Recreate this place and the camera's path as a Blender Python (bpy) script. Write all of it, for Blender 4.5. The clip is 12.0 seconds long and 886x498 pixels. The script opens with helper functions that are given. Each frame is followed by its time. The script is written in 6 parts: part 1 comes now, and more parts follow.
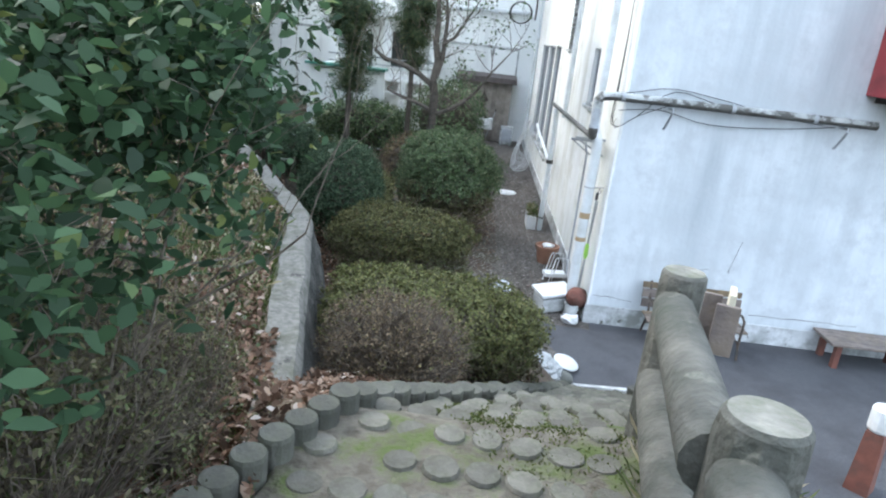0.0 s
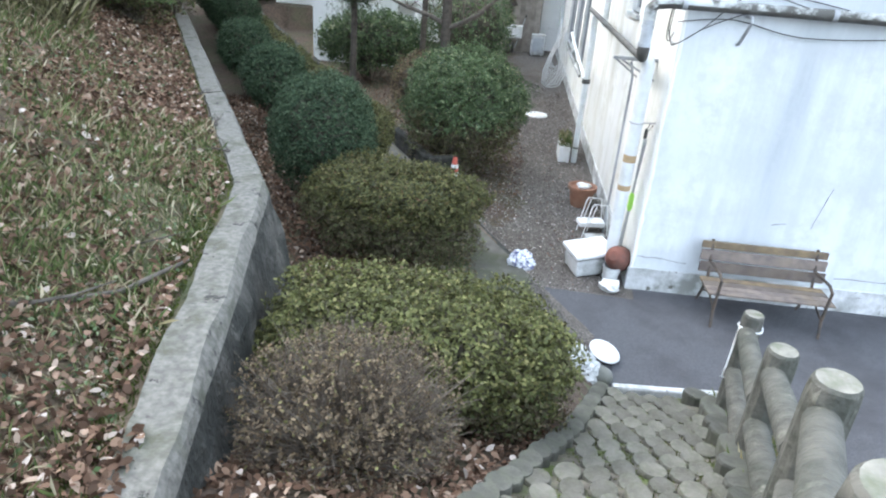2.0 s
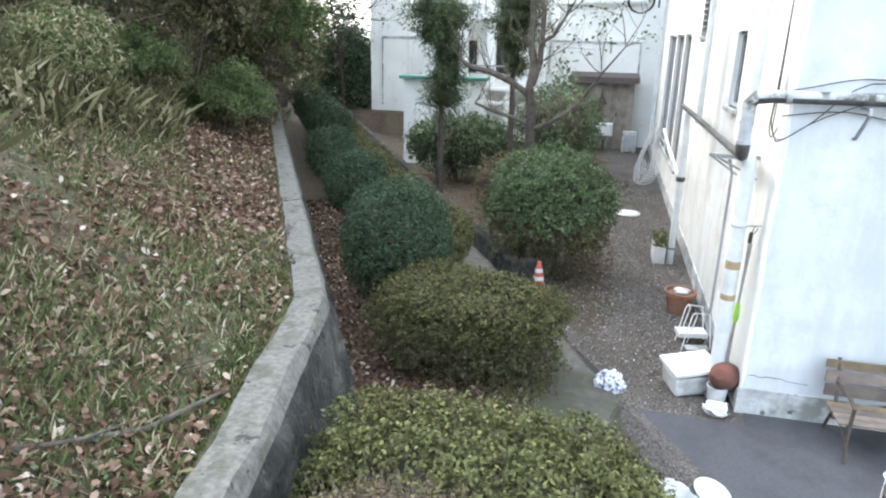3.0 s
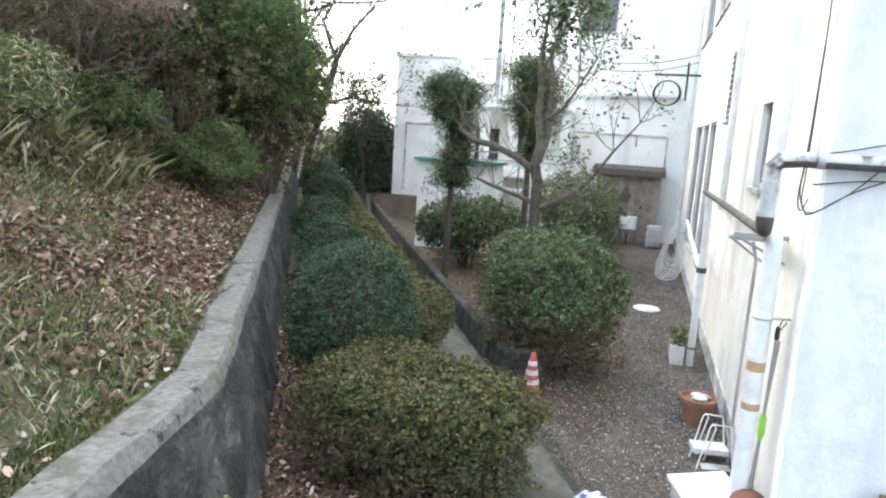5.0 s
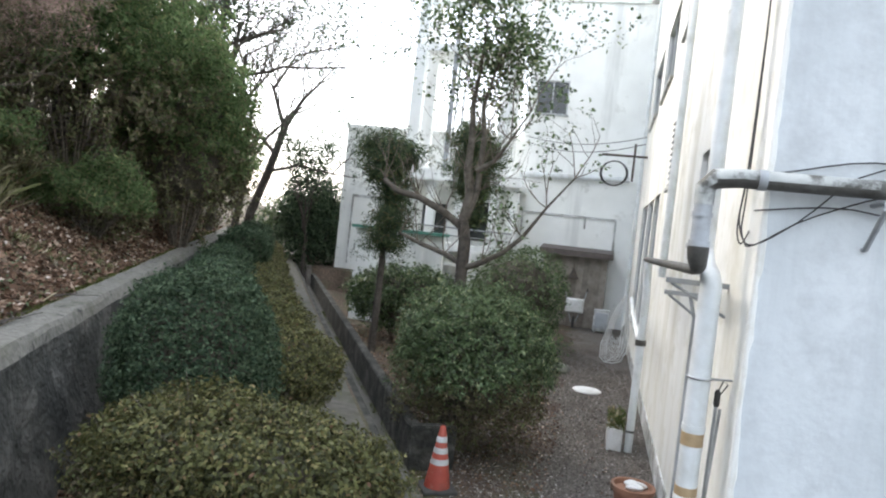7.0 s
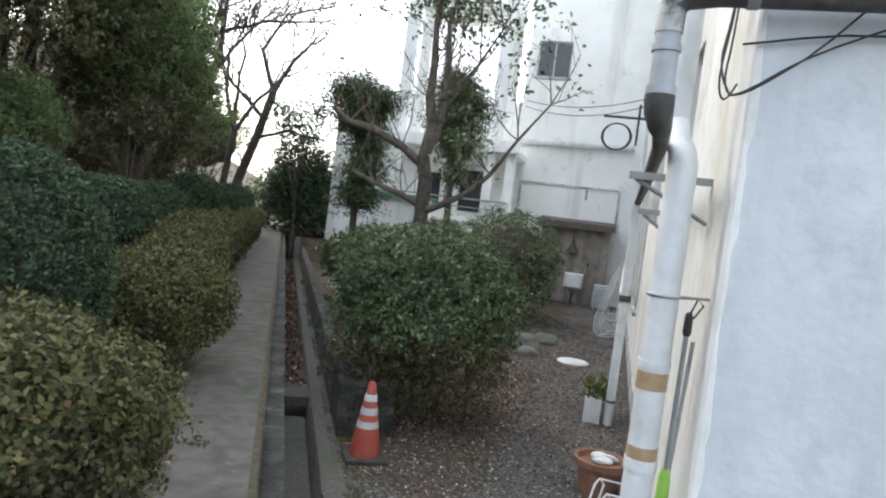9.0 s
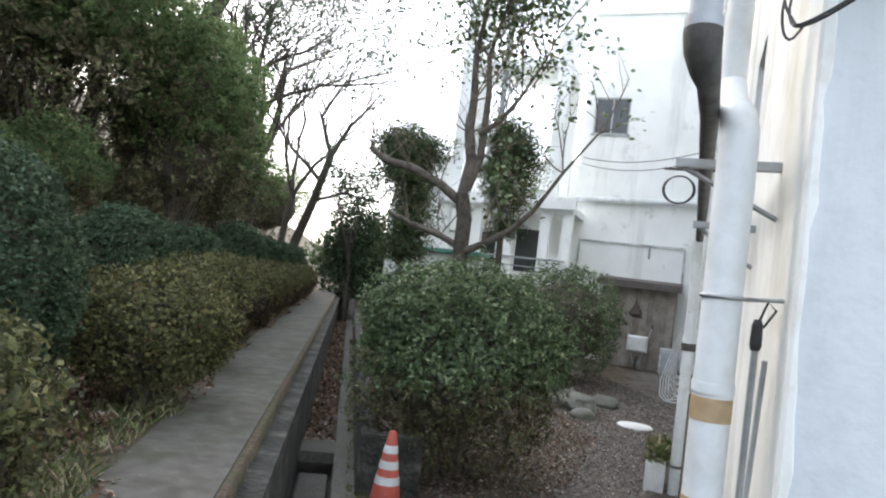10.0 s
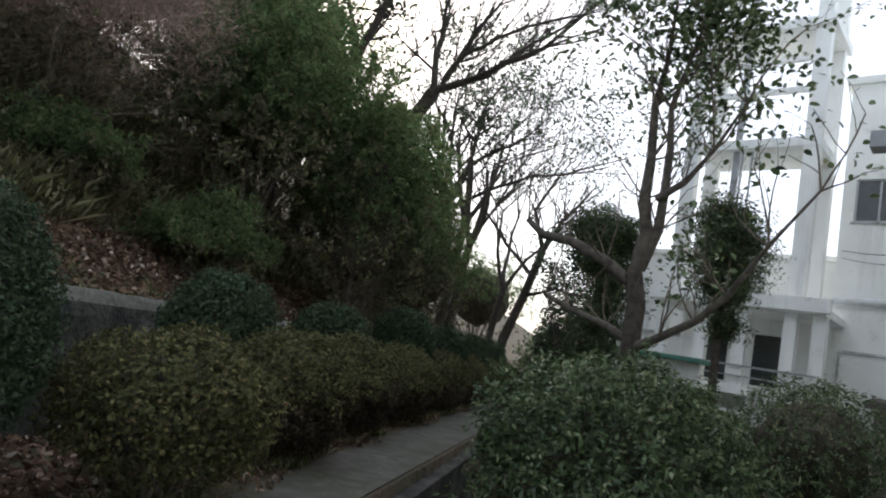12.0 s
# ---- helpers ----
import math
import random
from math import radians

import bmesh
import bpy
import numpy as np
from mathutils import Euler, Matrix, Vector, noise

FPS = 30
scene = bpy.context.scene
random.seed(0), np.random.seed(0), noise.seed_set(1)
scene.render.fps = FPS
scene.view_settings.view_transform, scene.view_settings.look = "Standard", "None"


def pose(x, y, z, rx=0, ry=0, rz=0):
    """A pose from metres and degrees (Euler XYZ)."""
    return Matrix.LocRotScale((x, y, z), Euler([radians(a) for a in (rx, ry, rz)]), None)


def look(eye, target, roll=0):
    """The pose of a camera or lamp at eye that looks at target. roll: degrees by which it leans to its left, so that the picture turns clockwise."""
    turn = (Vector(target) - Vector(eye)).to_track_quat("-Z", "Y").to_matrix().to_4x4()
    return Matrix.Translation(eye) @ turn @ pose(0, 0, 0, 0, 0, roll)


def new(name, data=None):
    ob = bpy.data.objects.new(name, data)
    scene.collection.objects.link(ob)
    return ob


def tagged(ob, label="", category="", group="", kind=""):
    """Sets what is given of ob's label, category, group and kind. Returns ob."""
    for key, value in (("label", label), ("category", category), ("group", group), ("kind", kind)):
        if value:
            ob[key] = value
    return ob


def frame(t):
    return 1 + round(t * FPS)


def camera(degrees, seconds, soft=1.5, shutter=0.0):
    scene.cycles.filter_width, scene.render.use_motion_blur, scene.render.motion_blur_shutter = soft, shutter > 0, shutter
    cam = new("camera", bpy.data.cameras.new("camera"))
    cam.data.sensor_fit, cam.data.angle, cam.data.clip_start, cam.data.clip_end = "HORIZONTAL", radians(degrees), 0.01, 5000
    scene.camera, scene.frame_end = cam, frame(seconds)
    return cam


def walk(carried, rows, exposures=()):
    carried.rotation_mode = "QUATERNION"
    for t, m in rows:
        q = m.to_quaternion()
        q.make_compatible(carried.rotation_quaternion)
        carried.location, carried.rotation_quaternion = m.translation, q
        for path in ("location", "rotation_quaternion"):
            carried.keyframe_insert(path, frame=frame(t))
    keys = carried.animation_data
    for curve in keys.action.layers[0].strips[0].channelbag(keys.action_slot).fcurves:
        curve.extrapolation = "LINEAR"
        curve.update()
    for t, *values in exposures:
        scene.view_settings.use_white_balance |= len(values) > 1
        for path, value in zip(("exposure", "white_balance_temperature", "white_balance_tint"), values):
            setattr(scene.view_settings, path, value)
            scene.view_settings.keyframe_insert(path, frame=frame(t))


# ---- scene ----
cam = camera(67.7, 12.0, soft=2.1)
PATH = [
    (0, (-1.98, -9.42, 3.898), (-2.036, -7.516, 3.29), 6.4),
    (0.5, (-1.967, -8.874, 3.891), (-2.117, -7.032, 3.125), 6.8),
    (1, (-1.848, -8.338, 3.851), (-2.065, -6.499, 3.096), 4.3),
    (1.5, (-1.807, -7.875, 3.831), (-2.013, -6.079, 2.976), 4.8),
    (2, (-1.791, -7.508, 3.884), (-1.922, -5.71, 3.017), 4.4),
    (2.5, (-1.731, -7.23, 3.886), (-2.149, -5.412, 3.164), 0.9),
    (4.5, (-1.507, -6.082, 3.567), (-1.968, -4.195, 3.09), 1.6),
    (5, (-1.335, -5.802, 3.42), (-1.888, -3.911, 3.075), 3.5),
    (5.5, (-1.306, -5.439, 3.258), (-1.813, -3.538, 2.902), 3.9),
    (6, (-1.017, -5.253, 3.196), (-1.684, -3.371, 3.072), 3.8),
    (6.5, (-1.024, -4.956, 3.042), (-1.469, -3.007, 2.975), 5.9),
    (8.5, (-0.57, -3.564, 2.444), (-1.148, -1.651, 2.364), 8.5),
    (9, (-0.471, -3.201, 2.29), (-0.976, -1.268, 2.187), 7.2),
    (9.5, (-0.342, -2.915, 2.133), (-1.044, -1.042, 2.169), 6.2),
    (10, (-0.328, -2.51, 1.969), (-1.04, -0.643, 2.056), 7.1),
    (10.5, (-0.339, -2.049, 1.816), (-1.204, -0.266, 2.085), 7.9),
    (11, (-0.219, -1.507, 1.799), (-1.295, 0.125, 2.22), 9.6),
    (11.5, (-0.245, -1.143, 1.828), (-1.3, 0.492, 2.288), 7.3),
    (12, (-0.16, -0.917, 2.006), (-1.494, 0.545, 2.288), 10.7),
]
walk(cam, [(t, look(eye, target, roll)) for t, eye, target, roll in PATH], [(0, 1.7, 5950, 8), (0.8, 1.8, 6000, 9), (1.5, 1.96, 6050, 9), (2.5, 2.12, 6200, 9), (4.5, 2.0, 6500, 11), (5.5, 2.13, 6450, 10), (6.5, 1.74, 6600, 11), (8.5, 1.2, 6500, 11), (9.2, 1.42, 6500, 11), (10, 1.52, 6500, 11), (10.6, 0.95, 6500, 11), (12, 0.42, 6450, 11)])

# ---- light ----
SUN_EL, SUN_AZ = radians(34), radians(-62)
world = bpy.data.worlds.new("sky")
scene.world = world
world.use_nodes = True
wn = world.node_tree.nodes
sky = wn.new("ShaderNodeTexSky")
sky.sky_type, sky.sun_disc, sky.sun_elevation, sky.sun_rotation = "NISHITA", False, SUN_EL, SUN_AZ
sky.air_density, sky.dust_density, sky.ozone_density = 1.0, 3.0, 1.0
bw = wn.new("ShaderNodeMix")
bw.data_type = "RGBA"
bw.inputs["Factor"].default_value = 0.55
bw.inputs["B"].default_value = (5.6, 5.9, 6.3, 1)
world.node_tree.links.new(sky.outputs[0], bw.inputs["A"])
world.node_tree.links.new(bw.outputs["Result"], wn["Background"].inputs[0])
wn["Background"].inputs[1].default_value = 0.2
sun_data = bpy.data.lights.new("sun", "SUN")
sun_data.energy, sun_data.angle, sun_data.color = 0.9, radians(25), (1.0, 0.96, 0.9)
sun = new("sun", sun_data)
SUN_DIR = Vector((math.sin(SUN_AZ) * math.cos(SUN_EL), math.cos(SUN_AZ) * math.cos(SUN_EL), math.sin(SUN_EL)))
sun.matrix_world = look(SUN_DIR * 50, (0, 0, 0))


# ---- materials ----
def mk(name, c1, c2, scale=4.0, rough=0.8, bump=0.3, bscale=40.0, metal=0.0, c3=None, sscale=0.8, island=0.0, objrand=0.0, streak=False, thresh=(0.45, 0.7), dist=0.01, c4=None, spots=3.0, t4=(0.62, 0.68)):
    """Two tones of fine grain, a third tone in large stains, bump, and a tone that differs by island or object."""
    m = bpy.data.materials.new(name)
    m.use_nodes = True
    nt = m.node_tree
    n, l = nt.nodes, nt.links
    b = n["Principled BSDF"]
    tc = n.new("ShaderNodeTexCoord")
    nz = n.new("ShaderNodeTexNoise")
    nz.inputs["Scale"].default_value, nz.inputs["Detail"].default_value = scale, 6
    l.new(tc.outputs["Object"], nz.inputs["Vector"])
    mix = n.new("ShaderNodeMix")
    mix.data_type = "RGBA"
    mix.inputs["A"].default_value, mix.inputs["B"].default_value = (*c1, 1), (*c2, 1)
    ramp = n.new("ShaderNodeMapRange")
    ramp.inputs["From Min"].default_value, ramp.inputs["From Max"].default_value = 0.35, 0.65
    l.new(nz.outputs["Fac"], ramp.inputs["Value"])
    l.new(ramp.outputs["Result"], mix.inputs["Factor"])
    col = mix.outputs["Result"]
    if c3:
        st = n.new("ShaderNodeTexNoise")
        st.inputs["Scale"].default_value, st.inputs["Detail"].default_value, st.inputs["Roughness"].default_value = sscale, 8, 0.65
        if streak:
            mp = n.new("ShaderNodeMapping")
            mp.inputs["Scale"].default_value = (1.6, 1.6, 0.16)
            l.new(tc.outputs["Object"], mp.inputs["Vector"])
            l.new(mp.outputs["Vector"], st.inputs["Vector"])
        else:
            l.new(tc.outputs["Object"], st.inputs["Vector"])
        r2 = n.new("ShaderNodeMapRange")
        r2.inputs["From Min"].default_value, r2.inputs["From Max"].default_value = thresh
        l.new(st.outputs["Fac"], r2.inputs["Value"])
        m2 = n.new("ShaderNodeMix")
        m2.data_type = "RGBA"
        l.new(col, m2.inputs["A"])
        m2.inputs["B"].default_value = (*c3, 1)
        l.new(r2.outputs["Result"], m2.inputs["Factor"])
        col = m2.outputs["Result"]
    if c4:
        s4 = n.new("ShaderNodeTexNoise")
        s4.inputs["Scale"].default_value, s4.inputs["Detail"].default_value, s4.inputs["Roughness"].default_value = spots, 10, 0.7
        l.new(tc.outputs["Object"], s4.inputs["Vector"])
        r4 = n.new("ShaderNodeMapRange")
        r4.inputs["From Min"].default_value, r4.inputs["From Max"].default_value = t4
        l.new(s4.outputs["Fac"], r4.inputs["Value"])
        m4 = n.new("ShaderNodeMix")
        m4.data_type = "RGBA"
        l.new(col, m4.inputs["A"])
        m4.inputs["B"].default_value = (*c4, 1)
        l.new(r4.outputs["Result"], m4.inputs["Factor"])
        col = m4.outputs["Result"]
    if island or objrand:
        g = n.new("ShaderNodeNewGeometry") if island else n.new("ShaderNodeObjectInfo")
        mr = n.new("ShaderNodeMapRange")
        amount = island or objrand
        mr.inputs["To Min"].default_value, mr.inputs["To Max"].default_value = 1 - amount, 1 + amount
        l.new(g.outputs["Random Per Island"] if island else g.outputs["Random"], mr.inputs["Value"])
        vm = n.new("ShaderNodeVectorMath")
        vm.operation = "SCALE"
        l.new(col, vm.inputs[0])
        l.new(mr.outputs["Result"], vm.inputs["Scale"])
        col = vm.outputs["Vector"]
    l.new(col, b.inputs["Base Color"])
    b.inputs["Roughness"].default_value, b.inputs["Metallic"].default_value = rough, metal
    if bump:
        bn = n.new("ShaderNodeTexNoise")
        bn.inputs["Scale"].default_value, bn.inputs["Detail"].default_value = bscale, 5
        l.new(tc.outputs["Object"], bn.inputs["Vector"])
        bp = n.new("ShaderNodeBump")
        bp.inputs["Strength"].default_value, bp.inputs["Distance"].default_value = bump, dist
        l.new(bn.outputs["Fac"], bp.inputs["Height"])
        l.new(bp.outputs["Normal"], b.inputs["Normal"])
    return m


def leafmat(name, stops, rough=0.6, trans=0.25, spec=0.2):
    """Leaves: each one takes its tone from a ramp."""
    m = bpy.data.materials.new(name)
    m.use_nodes = True
    nt = m.node_tree
    n, l = nt.nodes, nt.links
    b = n["Principled BSDF"]
    g = n.new("ShaderNodeNewGeometry")
    cr = n.new("ShaderNodeValToRGB")
    while len(cr.color_ramp.elements) < len(stops):
        cr.color_ramp.elements.new(0.5)
    for e, (p, c) in zip(cr.color_ramp.elements, stops):
        e.position, e.color = p, (*c, 1)
    l.new(g.outputs["Random Per Island"], cr.inputs["Fac"])
    l.new(cr.outputs["Color"], b.inputs["Base Color"])
    b.inputs["Roughness"].default_value = rough
    b.inputs["Specular IOR Level"].default_value = spec
    tr = n.new("ShaderNodeBsdfTranslucent")
    l.new(cr.outputs["Color"], tr.inputs["Color"])
    mx = n.new("ShaderNodeMixShader")
    mx.inputs[0].default_value = trans
    l.new(b.outputs[0], mx.inputs[1])
    l.new(tr.outputs[0], mx.inputs[2])
    l.new(mx.outputs[0], n["Material Output"].inputs["Surface"])
    return m


M = dict(
    coping=mk("worn_coping_concrete", (0.11, 0.108, 0.094), (0.19, 0.185, 0.162), 24, 0.92, 0.9, 50, c3=(0.085, 0.088, 0.062), sscale=4.6, thresh=(0.5, 0.66), c4=(0.04, 0.04, 0.036), spots=7, t4=(0.6, 0.63)),
    # One plaster in two tones: warm sunlit long wall, greyer shaded end wall.
    plaster_long=mk("lit_cream_plaster", (0.72, 0.73, 0.7), (0.83, 0.84, 0.815), 0.9, 0.85, 0.35, 9, c3=(0.5, 0.49, 0.4), sscale=0.75, streak=True, thresh=(0.5, 0.8), dist=0.008, c4=(0.55, 0.54, 0.46), spots=1.7, t4=(0.5, 0.72)),
    plaster=mk("shaded_white_plaster", (0.57, 0.61, 0.625), (0.69, 0.73, 0.745), 0.9, 0.85, 0.45, 16, c3=(0.4, 0.44, 0.46), sscale=0.75, streak=True, thresh=(0.46, 0.76), dist=0.009, c4=(0.5, 0.53, 0.545), spots=2.4, t4=(0.46, 0.68)),
    path=mk("mossy_worn_path_concrete", (0.07, 0.066, 0.056), (0.115, 0.109, 0.094), 7, 0.95, 0.3, 35, c3=(0.055, 0.06, 0.035), sscale=1.7, thresh=(0.48, 0.64), dist=0.006, c4=(0.16, 0.152, 0.135), spots=14, t4=(0.6, 0.7)),
    plinth=mk("plinth_plaster", (0.5, 0.52, 0.52), (0.68, 0.7, 0.7), 4, 0.9, 0.5, 30, c3=(0.24, 0.25, 0.23), sscale=2.2, thresh=(0.42, 0.62), c4=(0.12, 0.12, 0.1), spots=6.0, t4=(0.6, 0.64)),
    plaster_far=mk("weathered_plaster", (0.83, 0.85, 0.83), (0.9, 0.92, 0.9), 1.2, 0.85, 0.2, 20, c3=(0.45, 0.47, 0.45), sscale=0.9, streak=True, thresh=(0.54, 0.9), c4=(0.55, 0.56, 0.53), spots=1.6, t4=(0.58, 0.75)),
    gravel=mk("gravel", (0.066, 0.058, 0.05), (0.22, 0.2, 0.18), 38, 0.95, 1.0, 40, c3=(0.085, 0.072, 0.055), sscale=0.7, dist=0.05, c4=(0.45, 0.44, 0.42), spots=45, t4=(0.67, 0.7)),
    asphalt=mk("asphalt", (0.06, 0.062, 0.068), (0.085, 0.088, 0.095), 60, 0.9, 0.4, 150, c3=(0.045, 0.045, 0.05), sscale=1.2),
    soil=mk("leafy_soil", (0.05, 0.035, 0.025), (0.12, 0.085, 0.06), 14, 0.95, 0.9, 30, c3=(0.06, 0.07, 0.03), sscale=1.0, dist=0.03),
    hill=mk("hill_soil", (0.075, 0.055, 0.035), (0.17, 0.13, 0.085), 9, 0.95, 0.9, 25, c3=(0.06, 0.075, 0.03), sscale=0.8, dist=0.04),
    concrete=mk("old_concrete", (0.075, 0.073, 0.064), (0.135, 0.13, 0.115), 38, 0.92, 0.9, 60, c3=(0.07, 0.075, 0.05), sscale=1.6, thresh=(0.45, 0.75), c4=(0.24, 0.235, 0.22), spots=60, t4=(0.6, 0.66)),
    concrete_dark=mk("stained_concrete_wall", (0.032, 0.033, 0.028), (0.1, 0.098, 0.086), 5, 0.95, 1.0, 22, c3=(0.02, 0.022, 0.018), sscale=2.6, thresh=(0.42, 0.6), dist=0.04, c4=(0.14, 0.137, 0.12), spots=5, t4=(0.6, 0.7)),
    edging=mk("edging_log", (0.075, 0.075, 0.062), (0.14, 0.138, 0.118), 10, 0.95, 0.7, 50, c3=(0.05, 0.06, 0.03), sscale=5, objrand=0.2),
    paver=mk("round_paver", (0.1, 0.096, 0.078), (0.17, 0.162, 0.135), 12, 0.95, 0.7, 60, c3=(0.07, 0.078, 0.042), sscale=5, objrand=0.25),
    logcap=mk("log_cut_end", (0.15, 0.148, 0.125), (0.24, 0.235, 0.2), 14, 0.9, 0.6, 60, c3=(0.1, 0.11, 0.07), sscale=9),
    logbark=mk("imitation_log", (0.065, 0.066, 0.055), (0.12, 0.117, 0.1), 9, 0.85, 0.9, 28, c3=(0.035, 0.042, 0.03), sscale=3, dist=0.02, c4=(0.17, 0.17, 0.14), spots=7, t4=(0.58, 0.7)),
    pvc=mk("white_pvc", (0.66, 0.7, 0.71), (0.74, 0.77, 0.78), 3, 0.5, 0.15, 30, c3=(0.5, 0.52, 0.5), sscale=2.5, c4=(0.3, 0.3, 0.27), spots=7, t4=(0.64, 0.72)),
    pvc_grey=mk("grey_pvc", (0.36, 0.39, 0.42), (0.44, 0.47, 0.5), 3, 0.5, 0.15, 40, c3=(0.2, 0.2, 0.19), sscale=2),
    pipe_dark=mk("dirty_dark_pipe", (0.045, 0.042, 0.038), (0.09, 0.088, 0.08), 8, 0.65, 0.4, 40, c3=(0.17, 0.18, 0.17), sscale=2.5, thresh=(0.5, 0.75)),
    tape=mk("brown_tape", (0.35, 0.25, 0.14), (0.42, 0.31, 0.18), 20, 0.5, 0.2, 60),
    galv=mk("galvanised_steel", (0.32, 0.34, 0.35), (0.42, 0.44, 0.45), 10, 0.5, 0.1, 60, metal=0.5),
    cable=mk("black_cable", (0.02, 0.02, 0.02), (0.03, 0.03, 0.03), 10, 0.6, 0),
    glass=mk("dark_window_glass", (0.05, 0.055, 0.055), (0.07, 0.075, 0.075), 2, 0.08, 0),
    frame=mk("grey_window_frame", (0.42, 0.44, 0.45), (0.5, 0.52, 0.53), 8, 0.5, 0.1, 40),
    wood=mk("weathered_bench_wood", (0.12, 0.1, 0.09), (0.21, 0.175, 0.15), 9, 0.75, 0.5, 60, c3=(0.2, 0.16, 0.11), sscale=2, objrand=0.25),
    yellow_wood=mk("yellowed_wood", (0.17, 0.13, 0.08), (0.28, 0.21, 0.12), 9, 0.75, 0.5, 60, c3=(0.13, 0.1, 0.08), sscale=3, objrand=0.2),
    castiron=mk("rusty_cast_iron", (0.05, 0.045, 0.04), (0.1, 0.075, 0.055), 16, 0.7, 0.5, 60),
    rust=mk("rusty_red_metal", (0.13, 0.05, 0.035), (0.2, 0.075, 0.05), 8, 0.75, 0.4, 50, c3=(0.08, 0.05, 0.04), sscale=3),
    cone=mk("orange_cone", (0.3, 0.05, 0.032), (0.4, 0.075, 0.045), 6, 0.6, 0.15, 50, c3=(0.19, 0.055, 0.04), sscale=4, c4=(0.42, 0.2, 0.16), spots=18, t4=(0.6, 0.68)),
    white=mk("white_plastic", (0.68, 0.7, 0.7), (0.78, 0.8, 0.8), 5, 0.45, 0.1, 40, c3=(0.5, 0.5, 0.47), sscale=3),
    cream=mk("cream_board", (0.5, 0.47, 0.36), (0.62, 0.59, 0.47), 6, 0.8, 0.3, 50, c3=(0.35, 0.31, 0.22), sscale=5),
    rubber=mk("black_rubber", (0.03, 0.03, 0.03), (0.06, 0.06, 0.055), 12, 0.8, 0.3, 60),
    terracotta=mk("terracotta", (0.24, 0.12, 0.075), (0.33, 0.17, 0.11), 8, 0.8, 0.3, 50, c3=(0.2, 0.14, 0.1), sscale=4),
    shedwood=mk("grey_shed_boards", (0.2, 0.175, 0.15), (0.31, 0.28, 0.245), 5, 0.85, 0.4, 40, objrand=0.15),
    shedroof=mk("shed_roof", (0.09, 0.075, 0.07), (0.13, 0.11, 0.1), 6, 0.7, 0.3, 40),
    bark=mk("tree_bark", (0.04, 0.034, 0.028), (0.085, 0.072, 0.06), 14, 0.95, 0.8, 35, c3=(0.12, 0.115, 0.095), sscale=3, thresh=(0.52, 0.75), dist=0.02),
    palebark=mk("pale_limb_bark", (0.055, 0.047, 0.038), (0.13, 0.115, 0.095), 12, 0.95, 0.6, 40),
    twig=mk("twigs", (0.075, 0.062, 0.048), (0.19, 0.16, 0.125), 20, 0.9, 0.2, 60),
    mossy_earth=mk("mossy_step_earth", (0.085, 0.075, 0.055), (0.16, 0.145, 0.115), 14, 0.95, 0.9, 40, c3=(0.075, 0.1, 0.025), sscale=3.5, thresh=(0.5, 0.62), dist=0.02),
    pipe_patchy=mk("patchy_white_pipe", (0.34, 0.36, 0.35), (0.52, 0.54, 0.52), 5, 0.6, 0.2, 40, c3=(0.08, 0.08, 0.07), sscale=4, thresh=(0.45, 0.56)),
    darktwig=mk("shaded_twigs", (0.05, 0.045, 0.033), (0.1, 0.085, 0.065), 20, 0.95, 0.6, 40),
    pinktwig=mk("pinkish_twigs", (0.29, 0.2, 0.165), (0.5, 0.37, 0.315), 8, 0.9, 0),
    moss=mk("moss", (0.07, 0.09, 0.02), (0.13, 0.15, 0.04), 25, 0.95, 0.8, 60),
    stone=mk("garden_stone", (0.13, 0.135, 0.12), (0.22, 0.22, 0.2), 6, 0.9, 0.7, 25, c3=(0.08, 0.09, 0.06), sscale=3),
    green=mk("green_gutter", (0.07, 0.22, 0.17), (0.1, 0.28, 0.22), 8, 0.5, 0.2, 40),
    lime=mk("lime_plastic", (0.3, 0.62, 0.08), (0.36, 0.68, 0.12), 8, 0.4, 0),
    redroof=mk("red_painted_eave", (0.3, 0.035, 0.04), (0.36, 0.05, 0.055), 5, 0.5, 0.2, 40, c3=(0.16, 0.03, 0.03), sscale=3),
)
